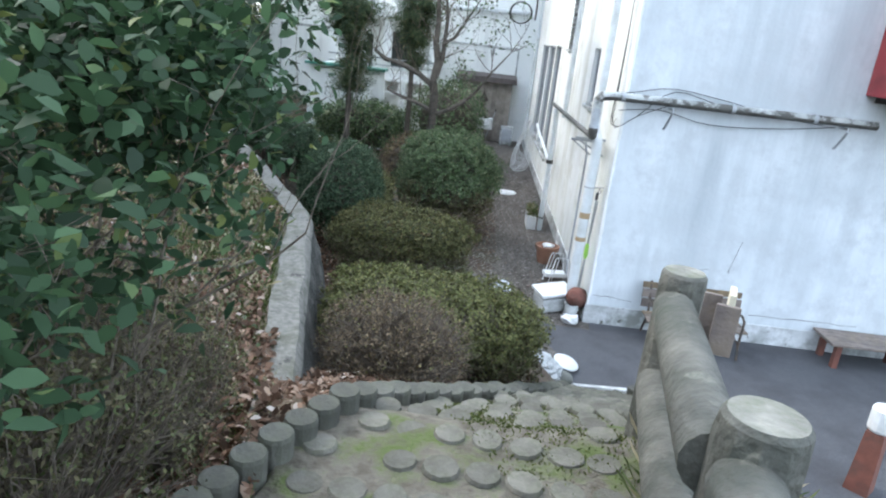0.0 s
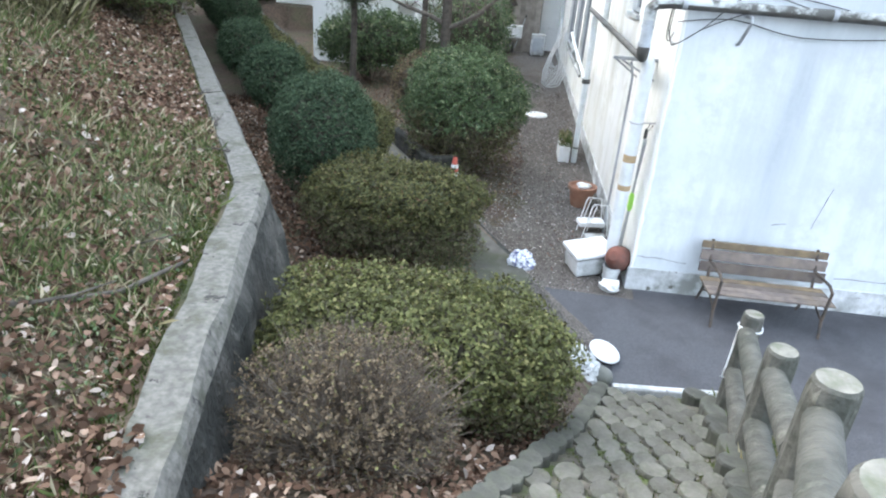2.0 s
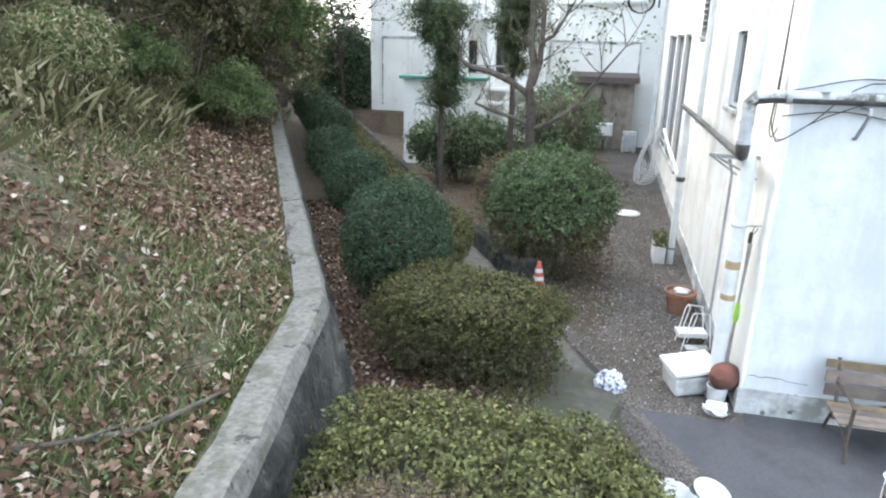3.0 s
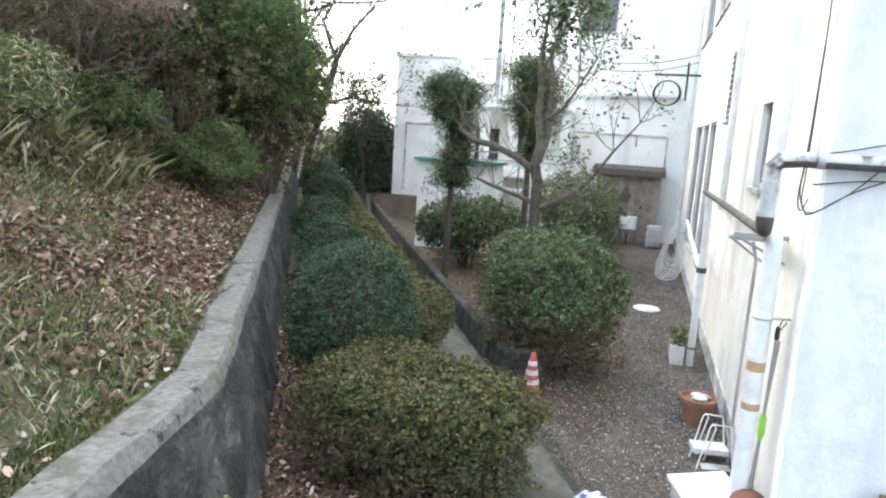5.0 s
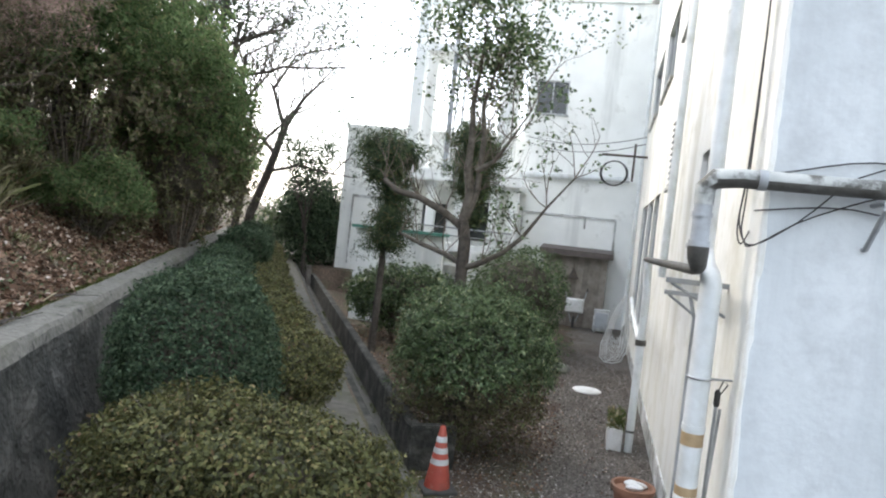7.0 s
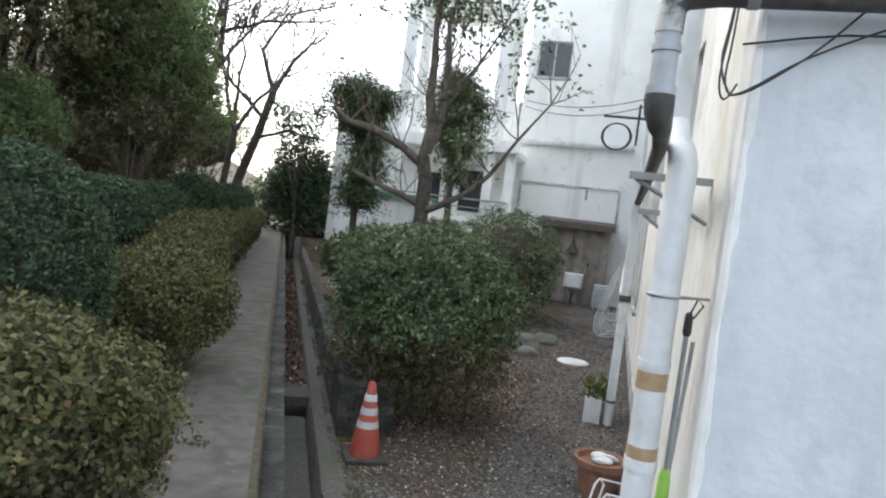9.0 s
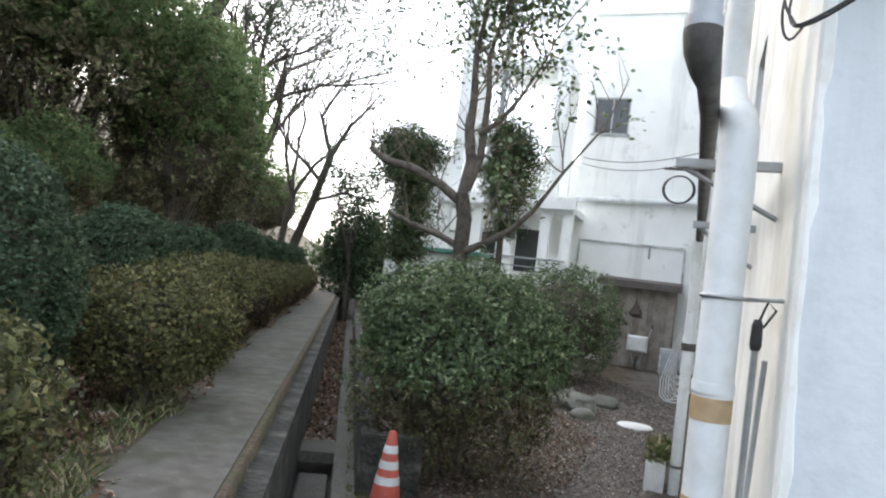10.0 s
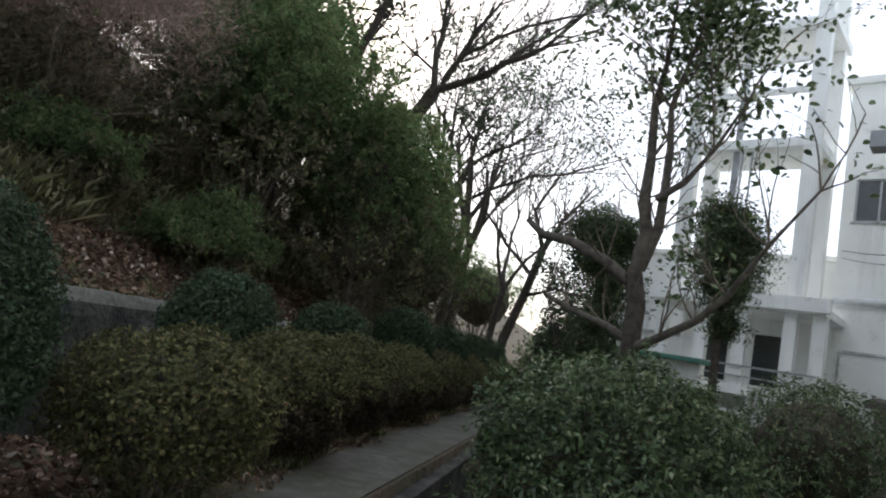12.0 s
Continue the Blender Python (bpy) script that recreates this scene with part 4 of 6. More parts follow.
# ---- yard things ----
def bench():
    e = thing("bench", (1.45, -0.33, 0), "weathered slatted garden bench with cast iron ends against the wall", "bench")
    for k in range(4):
        bm = bmesh.new()
        box(bm, -0.7, 0.7, -0.37 + k * 0.108, -0.272 + k * 0.108, 0.39, 0.415, 0.005)
        if k == 3:
            part("seat_slat", bm, M["yellow_wood"], e, "yellowed wooden slat")
        else:
            part("seat_slat", bm, M["wood"], e)
    for k in range(3):
        bm = bmesh.new()
        z = 0.46 + k * 0.135
        y = 0.09 + k * 0.04
        box(bm, -0.72, 0.72, y, y + 0.025, z, z + (0.128 if k < 2 else 0.09), 0.005)
        if k == 2:
            part("back_slat", bm, M["yellow_wood"], e, "yellowed wooden slat")
        else:
            part("back_slat", bm, M["wood"], e)
    for sx in (-0.6, 0.6):
        bm = bmesh.new()
        tube(bm, [(sx, -0.42, 0.0), (sx, -0.36, 0.2), (sx, -0.37, 0.39), (sx, -0.38, 0.58), (sx, -0.28, 0.62), (sx, 0.08, 0.6)], 0.018, 6)
        tube(bm, [(sx, 0.25, 0.0), (sx, 0.14, 0.2), (sx, 0.06, 0.38), (sx, 0.11, 0.55), (sx, 0.2, 0.84)], 0.018, 6)
        tube(bm, [(sx, -0.36, 0.375), (sx, 0.08, 0.375)], 0.016, 6)
        tube(bm, [(sx, -0.36, 0.2), (sx, -0.1, 0.3), (sx, 0.12, 0.2)], 0.012, 6)
        part("end_frame", bm, M["castiron"], e)


bench()


def cone():
    x, y = -2.43, 2.4
    e = thing("traffic_cone", (x, y, 0), "faded orange traffic cone with white bands on a black rubber base", "traffic cone", turn=0.5)
    bm = bmesh.new()
    box(bm, -0.19, 0.19, -0.19, 0.19, 0.0, 0.045, 0.012)
    part("base", bm, M["rubber"], e)
    bm = bmesh.new()
    lathe(bm, [(0.145, 0.046), (0.14, 0.07), (0.032, 0.7), (0.02, 0.71)], 24)
    body = part("body", bm, M["cone"], e, smooth=True)
    for z in (0.30, 0.42, 0.54):
        bm = bmesh.new()
        r = lambda q: 0.14 - (q - 0.07) * 0.1715 + 0.003
        lathe(bm, [(r(z), z), (r(z + 0.06), z + 0.06)], 24)
        part("band", bm, M["plinth"], body, "white band", smooth=True)


cone()


def flower_pot():
    e = thing("plant_pot", (-0.36, 2.75, 0), "round terracotta pot with dead soil and pale rubbish", "plant pot")
    bm = bmesh.new()
    lathe(bm, [(0.15, 0), (0.205, 0.28), (0.23, 0.28), (0.235, 0.34), (0.205, 0.34), (0.19, 0.29), (0.02, 0.285)], 26)
    part("pot", bm, M["terracotta"], e, smooth=False)
    rg = random.Random(2)
    bm = bmesh.new()
    for k in range(5):
        m = Matrix.Translation((rg.uniform(-0.1, 0.1), rg.uniform(-0.1, 0.1), 0.32 + rg.uniform(0, 0.03))) @ Euler([rg.uniform(-0.5, 0.5) for _ in range(3)]).to_matrix().to_4x4()
        bmesh.ops.create_icosphere(bm, subdivisions=2, radius=0.06, matrix=m @ Matrix.Diagonal((1.3, 0.9, 0.5, 1)))
    part("rubbish", bm, M["white"], e)


flower_pot()


def planter():
    e = thing("planter_box", (-0.5, 5.3, 0), "white plastic planter with grassy plants beside the downpipe", "planter")
    bm = bmesh.new()
    w, d, h, t = 0.1, 0.32, 0.3, 0.015
    for a in ((-w, w, -d, -d + t), (-w, w, d - t, d), (-w, -w + t, -d + t, d - t), (w - t, w, -d + t, d - t), (-w + t, w - t, -d + t, d - t)):
        box(bm, *a, 0, h if a != (-w + t, w - t, -d + t, d - t) else h * 0.8)
    part("trough", bm, M["white"], e)
    rng = np.random.default_rng(4)
    pos = np.stack((rng.uniform(-0.12, 0.12, 260), rng.uniform(-0.3, 0.3, 260), rng.uniform(0.28, 0.5, 260)), 1)
    v, f = blades(rng, pos, np.tile((1.0, 0, 0.2), (260, 1)), 0.14, 0.03, 0.6)
    raw("plant_tuft", v, f, L["grass"], e)


planter()


def wall_foot_clutter():
    e = thing("polystyrene_box", (-0.42, 0.42, 0), "dirty white box with a sloping lid lying by the wall", "box", turn=0.3)
    bm = bmesh.new()
    m = Matrix.Rotation(radians(-7), 4, "Y")
    box(bm, -0.27, 0.25, -0.22, 0.22, 0.0, 0.22, 0.03, Matrix.Translation((0, 0, 0.03)) @ m)
    bmesh.ops.subdivide_edges(bm, edges=bm.edges, cuts=3, use_grid_fill=True)
    for v in bm.verts:
        v.co += Vector((noise.noise(v.co * 9), noise.noise(v.co * 9 + Vector((5, 0, 0))), 0)) * 0.02
    part("body", bm, M["plinth"], e)
    bm = bmesh.new()
    box(bm, -0.29, 0.27, -0.25, 0.25, 0.255, 0.31, 0.018, Matrix.Translation((0, 0, 0.03)) @ m)
    part("lid", bm, M["white"], e)
    e = thing("step_stool", (-0.3, 1.72, 0), "small white metal step stool with bent tube legs", "stool", turn=0.2)
    bm = bmesh.new()
    box(bm, -0.19, 0.19, -0.11, 0.11, 0.1, 0.17, 0.012)
    part("tread", bm, M["white"], e)
    bm = bmesh.new()
    box(bm, -0.15, 0.15, -0.34, -0.2, 0.02, 0.05, 0.01)
    part("lower_tread", bm, M["plinth"], e)
    for sy in (-0.16, 0.12):
        bm = bmesh.new()
        tube(bm, [(-0.2, sy - 0.12, 0.01), (-0.07, sy, 0.44), (-0.04, sy + 0.01, 0.48), (0.0, sy + 0.02, 0.44), (-0.06, sy + 0.1, 0.01)], 0.009, 6)
        tube(bm, [(-0.04, sy + 0.01, 0.48), (0.16, sy + 0.02, 0.46), (0.2, sy - 0.06, 0.01)], 0.009, 6)
        part("frame", bm, M["white"], e)
    e = thing("bucket", (-0.2, 0.1, 0), "pale dented bucket stood at the wall corner", "bucket")
    bm = bmesh.new()
    lathe(bm, [(0.085, 0.0), (0.11, 0.22), (0.118, 0.225), (0.118, 0.24), (0.1, 0.235), (0.08, 0.03)], 20)
    part("body", bm, M["plinth"], e)
    e = thing("rusty_pot", (-0.2, 0.1, 0.24), "rust-brown pot tipped over on a pale bucket", "pot")
    tip = Matrix.Translation((0.05, 0.03, 0.1)) @ Euler((radians(-120), radians(-14), radians(-25))).to_matrix().to_4x4()
    bm = bmesh.new()
    lathe(bm, [(0.06, -0.16), (0.115, -0.12), (0.155, -0.02), (0.165, 0.07), (0.15, 0.06), (0.1, -0.08), (0.03, -0.1)], 24)
    bm.transform(tip)
    part("bowl", bm, M["rust"], e, smooth=True)
    bm = bmesh.new()
    tube(bm, [tip @ Vector((0.162 * math.cos(t), 0.162 * math.sin(t), 0.072)) for t in np.linspace(0, 6.28, 26)], 0.009, 6)
    part("rim", bm, M["rubber"], e, "blackened rim")
    e = thing("crumpled_cloth", (-0.22, -0.13, 0.006), "crumpled white cloth on the asphalt", "cloth")
    bm = bmesh.new()
    bmesh.ops.create_icosphere(bm, subdivisions=3, radius=0.12)
    rg = random.Random(6)
    for v in bm.verts:
        k = 1 + 0.5 * noise.noise(v.co * 14)
        v.co = Vector((v.co.x * k * 1.1, v.co.y * k * 0.9, max(0.0, (v.co.z + 0.1) * 0.6 * k)))
    part("cloth", bm, M["white"], e)


wall_foot_clutter()


def corner_tools():
    e = thing("mop", (-0.08, 0.3, 0), "grey mop with a lime green grip leaning at the wall corner", "mop")
    bm = bmesh.new()
    tube(bm, [(0.0, 0.12, 0.05), (0.0, 0.0, 1.88)], 0.013, 8)
    part("handle", bm, M["galv"], e)
    bm = bmesh.new()
    lathe(bm, [(0.02, 0), (0.035, 0.06), (0.03, 0.2), (0.018, 0.24)], 12, (0.0, 0.055, 0.9))
    part("grip", bm, M["lime"], e, "lime green plastic grip")
    bm = bmesh.new()
    lathe(bm, [(0.016, 0), (0.022, 0.02), (0.02, 0.1), (0.012, 0.12)], 10, (0.0, 0.0, 1.84))
    tube(bm, [(0.0, 0.0, 1.94), (0.03, 0.0, 2.03), (0.06, 0.0, 2.0), (0.02, 0.0, 1.93)], 0.005, 5)
    part("end_cap", bm, M["cable"], e)
    e = thing("broom", (-0.05, 0.42, 0), "thin pale broomstick leaning on the wall", "broom")
    bm = bmesh.new()
    tube(bm, [(-0.02, 0.2, 0.05), (0.02, 0.0, 1.8)], 0.011, 8)
    part("handle", bm, M["pvc_grey"], e)
    bm = bmesh.new()
    box(bm, -0.04, 0.0, 0.06, 0.34, 0.0, 0.12, 0.01)
    part("head", bm, M["cable"], e)


corner_tools()


def yard_boards():
    e = thing("board_stack", (-0.95, -6.95, 2.84), "small brown boards and a thick cream board behind the fence", "board", turn=-0.35)
    bm = bmesh.new()
    box(bm, -0.06, 0.01, 0.05, 0.07, 0.0, 0.2, 0.004)
    part("panel", bm, M["wood"], e)
    bm = bmesh.new()
    box(bm, -0.01, 0.08, -0.03, -0.01, -0.02, 0.19, 0.004)
    part("panel", bm, M["wood"], e)
    bm = bmesh.new()
    box(bm, 0.03, 0.055, -0.008, 0.12, -0.03, 0.23, 0.004)
    part("thick_board", bm, M["cream"], e, "thick cream board")
    e = thing("low_bench", (3.95, -0.35, 0), "low reddish wooden platform bench against the wall", "bench")
    for k in range(4):
        bm = bmesh.new()
        box(bm, -0.6, 0.7, -0.3 + k * 0.15, -0.16 + k * 0.15, 0.36, 0.4, 0.005)
        part("plank", bm, M["wood"], e)
    for sx in (-0.45, 0.55):
        for sy in (-0.2, 0.2):
            bm = bmesh.new()
            box(bm, sx - 0.04, sx + 0.04, sy - 0.04, sy + 0.04, 0, 0.36)
            part("leg", bm, M["rust"], e)
    x, y = 2.3, -3.5
    e = thing("red_stand", (x, y, ground_z(x, y)), "rusty red metal stand with a white canister on top", "stand")
    bm = bmesh.new()
    lathe(bm, [(0.16, 0), (0.12, 0.7), (0.1, 0.72)], 4)
    part("stand", bm, M["rust"], e)
    bm = bmesh.new()
    lathe(bm, [(0.1, 0.722), (0.11, 0.75), (0.11, 0.95), (0.09, 0.98)], 16)
    tube(bm, [(0, 0, 0.98), (0.02, 0, 1.1)], 0.012, 6)
    part("canister", bm, M["white"], e, "white plastic canister")


yard_boards()


def bin_lid():
    e = thing("white_lid", (-0.95, 8.55, 0.0), "round white plastic lid lying on the gravel", "lid")
    bm = bmesh.new()
    lathe(bm, [(0.27, 0.0), (0.28, 0.015), (0.26, 0.035), (0.1, 0.045), (0.02, 0.046)], 28)
    part("disc", bm, M["white"], e, smooth=True)


bin_lid()


def heap(name, at, radii, label, cat, mat, seed, crumple=0.45, freq=5, pattern=None):
    e = thing(name, at, label, cat)
    bm = bmesh.new()
    bmesh.ops.create_icosphere(bm, subdivisions=5, radius=1)
    off = Vector((seed * 3.1, seed, 0))
    for v in bm.verts:
        k = 1 + crumple * (abs(noise.noise(v.co * freq * 0.5 + off)) - 0.2) + crumple * 0.4 * abs(noise.noise(v.co * freq * 1.7 + off))
        v.co = Vector((v.co.x * radii[0] * k, v.co.y * radii[1] * k, max(-0.02, v.co.z * radii[2] * k + radii[2] * 0.35)))
    part("sheet", bm, mat, e)
    return e


film_mat = mk("thin_plastic_film", (0.34, 0.36, 0.36), (0.56, 0.58, 0.58), 7, 0.3, 0.4, 30, c3=(0.32, 0.33, 0.32), sscale=4, dist=0.02)
print_mat = mk("printed_plastic", (0.68, 0.7, 0.72), (0.72, 0.74, 0.76), 7, 0.4, 0.2, 30, c3=(0.14, 0.15, 0.26), sscale=26, thresh=(0.5, 0.54))
heap("plastic_bag", (-1.43, -1.43, 0.86), (0.12, 0.08, 0.12), "white plastic bag with blue print lying on the path end", "bag", print_mat, 1)
e = heap("plastic_sheet", (-0.93, -2.1, 0.1), (0.32, 0.3, 0.19), "crumpled clear plastic sheet under the hedge", "plastic sheet", film_mat, 2, 0.35, 5)
bm = bmesh.new()
lathe(bm, [(0.16, 0.02), (0.17, 0.035), (0.15, 0.05), (0.02, 0.055)], 24)
bm.transform(Matrix.Translation((-0.48, -1.66, 0.07)) @ Euler((0.15, 0.25, 0)).to_matrix().to_4x4())
tagged(part("tub_lid", bm, M["white"], thing("tub", (0, 0, 0), "clear plastic tub lid beside the hedge end", "tub"), smooth=True))
e = thing("drain_stone", (-0.58, -2.05, 0), "rounded grey stone at the foot of the edging", "stone")
bm = bmesh.new()
bmesh.ops.create_icosphere(bm, subdivisions=3, radius=0.14, matrix=Matrix.Translation((0, 0, 0.06)) @ Matrix.Diagonal((1.1, 0.8, 0.8, 1)))
part("stone", bm, M["stone"], e, smooth=True)


def drying_rack():
    e = thing("laundry_rack", (-0.4, 12.2, 0), "folded white wire laundry rack leaning on the wall", "laundry rack")
    for k in range(4):
        bm = bmesh.new()
        y, q = -0.25 + 0.16 * k, 0.05 * k
        loop = [(0.1, 1.7 - q), (-0.05 + q, 1.45), (-0.22 + q, 0.9), (-0.34 + q, 0.45), (-0.33 + q, 0.14), (-0.22 + q, 0.04), (-0.02, 0.03 + q), (0.16 - q, 0.1), (0.27 - q, 0.36), (0.28 - q, 0.8), (0.16, 1.62 - q)]
        tube(bm, [Vector((x, y + 0.05 * math.sin(z * 3), z)) for x, z in loop], 0.014, 6)
        for z in (0.2, 0.32, 0.45, 0.58):
            tube(bm, [(-0.32 + q + 0.1 * z, y, z + 0.12), (0.0, y + 0.02, z - 0.06), (0.27 - q, y, z + 0.1)], 0.008, 4)
        part("rack_frame", bm, M["white"], e)


drying_rack()


def shed():
    e = thing("garden_shed", (-1.8, 18.5, 0), "low grey board shed against the court wall", "shed")
    for k in range(11):
        bm = bmesh.new()
        x = -1.06 + k * 0.193
        box(bm, x, x + 0.187, -0.3, -0.27, 0.02, 2.5, 0.004)
        part("board", bm, M["shedwood"], e)
    bm = bmesh.new()
    box(bm, -1.07, -1.04, -0.27, 0.5, 0, 2.5)
    box(bm, 1.05, 1.08, -0.27, 0.5, 0, 2.5)
    box(bm, -1.07, 1.08, -0.25, -0.22, 0.0, 2.5)
    part("side_wall", bm, M["shedwood"], e)
    bm = bmesh.new()
    box(bm, -1.22, 1.22, -0.62, 0.5, 0, 0.08, 0.01, Matrix.Translation((0, 0, 2.56)) @ Matrix.Rotation(radians(6), 4, "X"))
    box(bm, -1.22, 1.22, -0.64, -0.6, 2.38, 2.56)
    part("roof", bm, M["shedroof"], e)
    bm = bmesh.new()
    lathe(bm, [(0.2, 1.62), (0.19, 1.66), (0.04, 1.92), (0.03, 1.98)], 16, (-0.02, -0.42, 0))
    tube(bm, [(-0.02, -0.42, 1.98), (-0.02, -0.34, 2.1), (-0.02, -0.29, 2.1)], 0.015, 5)
    part("lamp", bm, M["castiron"], e, "dark cone-shaped lamp on the door")
    e = thing("wheelbarrow", (-1.65, 17.8, 0), "white wheelbarrow stood up on its wheel before the shed boards", "wheelbarrow")
    bm = bmesh.new()
    box(bm, -0.3, 0.3, -0.16, -0.02, 0.52, 1.0, 0.04)
    for v in bm.verts:
        if v.co.y < -0.1:
            v.co.x *= 0.86
            v.co.z = 0.76 + (v.co.z - 0.76) * 0.88
    part("tray", bm, M["white"], e)
    for sx in (-1, 1):
        bm = bmesh.new()
        tube(bm, [(0.08 * sx, 0.0, 0.2), (0.2 * sx, 0.03, 0.6), (0.3 * sx, 0.06, 1.02), (0.36 * sx, 0.02, 1.28)], 0.018, 8)
        handle = part("handle", bm, M["galv"], e, "bent steel handle")
        bm = bmesh.new()
        tube(bm, [(0.355 * sx, 0.024, 1.25), (0.375 * sx, 0.0, 1.36)], 0.024, 8)
        part("grip", bm, M["rubber"], handle, "black rubber grip")
    bm = bmesh.new()
    tube(bm, [(0.0, 0.16 * math.cos(t), 0.2 + 0.16 * math.sin(t)) for t in np.linspace(0, 6.2832, 22)], 0.036, 8, cap=False)
    wheel = part("wheel", bm, M["rubber"], e, "black rubber wheel")
    bm = bmesh.new()
    tube(bm, [(-0.03, 0, 0.2), (0.03, 0, 0.2)], 0.12, 14)
    part("rim", bm, M["galv"], wheel, "steel rim")
    bm = bmesh.new()
    tube(bm, [(-0.09, 0, 0.2), (0.09, 0, 0.2)], 0.012, 6)
    part("axle", bm, M["galv"], e)
    e = thing("gas_meter_box", (-0.75, 17.6, 0), "small pale cabinet beside the shed", "cabinet")
    bm = bmesh.new()
    box(bm, -0.25, 0.25, -0.2, 0.2, 0.05, 0.75, 0.02)
    box(bm, -0.21, -0.15, -0.16, 0.16, 0, 0.05)
    box(bm, 0.15, 0.21, -0.16, 0.16, 0, 0.05)
    part("body", bm, M["plinth"], e)
    bm = bmesh.new()
    box(bm, -0.2, 0.2, -0.215, -0.2, 0.15, 0.65, 0.006)
    part("door", bm, M["pvc_grey"], e)


shed()


def lean_to():
    bm = bmesh.new()
    box(bm, -7.75, -5.2, 13.0, 13.18, 0.0, 2.6)
    box(bm, -7.75, -7.57, 13.18, 16.5, 0.0, 2.6)
    part("screen_wall", bm, M["plaster_far"], None, "low white wall with a green gutter", "structure")
    e = thing("roof_gutter", (-6.5, 12.95, 2.6), "green metal roof edge over a low white wall", "gutter")
    bm = bmesh.new()
    box(bm, -1.35, 1.35, -0.12, 0.5, 0.002, 0.09, 0.01)
    part("gutter", bm, M["green"], e)


lean_to()


def ledges():
    bm = bmesh.new()
    box(bm, -3.9, -0.6, FY - 0.05, FY, 3.72, 3.78)
    box(bm, -3.9, -3.84, FY - 0.05, FY, 2.6, 3.72)
    box(bm, -0.66, -0.6, FY - 0.05, FY, 2.6, 3.72)
    box(bm, -1.7, -1.64, FY - 0.05, FY, 3.35, 3.72)
    box(bm, -11.0, -8.2, 20.55, 20.6, 3.7, 3.8)
    box(bm, -11.0, -10.94, 20.55, 20.6, 1.0, 3.7)
    part("wall_moulding", bm, M["plinth"], None, "thin raised frame on the rear wall", "structure")


ledges()


def corner_edge():
    """Chipped pale render along the corner of the two walls."""
    bm = bmesh.new()
    rings = []
    for z in np.arange(0.3, ROOF, 0.09):
        w = 0.035 + 0.02 * noise.noise(Vector((1.3, 0, z * 3.0))) + 0.014 * noise.noise(Vector((4.0, 0, z * 9.0)))
        d = 0.05 + 0.02 * noise.noise(Vector((7.3, 0, z * 2.4)))
        rings.append([bm.verts.new(c) for c in ((w, 0.001, z), (w - 0.008, -0.005, z), (0.008, -0.007, z), (-0.006, 0.004, z), (-0.004, d, z), (0.001, d + 0.008, z))])
    for r0, r1 in zip(rings, rings[1:]):
        for i in range(5):
            bm.faces.new((r0[i], r0[i + 1], r1[i + 1], r1[i]))
    part("corner_render", bm, M["plaster_long"], None, "chipped pale render along the wall corner", "structure")


corner_edge()


def wall_cracks():
    rg = random.Random(71)
    for x, z, dx, dz, n in ((0.05, 0.46, 0.6, -0.03, 9), (2.05, 1.55, -0.1, -0.5, 7), (1.5, 1.05, 0.16, 0.02, 4), (2.4, 0.44, 1.6, 0.02, 12)):
        pts = []
        for k in range(n + 1):
            pts.append(Vector((x + dx * k / n, -0.001, z + dz * k / n + rg.uniform(-0.012, 0.012))))
        bm = bmesh.new()
        tube(bm, pts, [rg.uniform(0.002, 0.0055) for _ in pts], 5)
        part("wall_crack", bm, M["cable"], None, "", "structure")


wall_cracks()


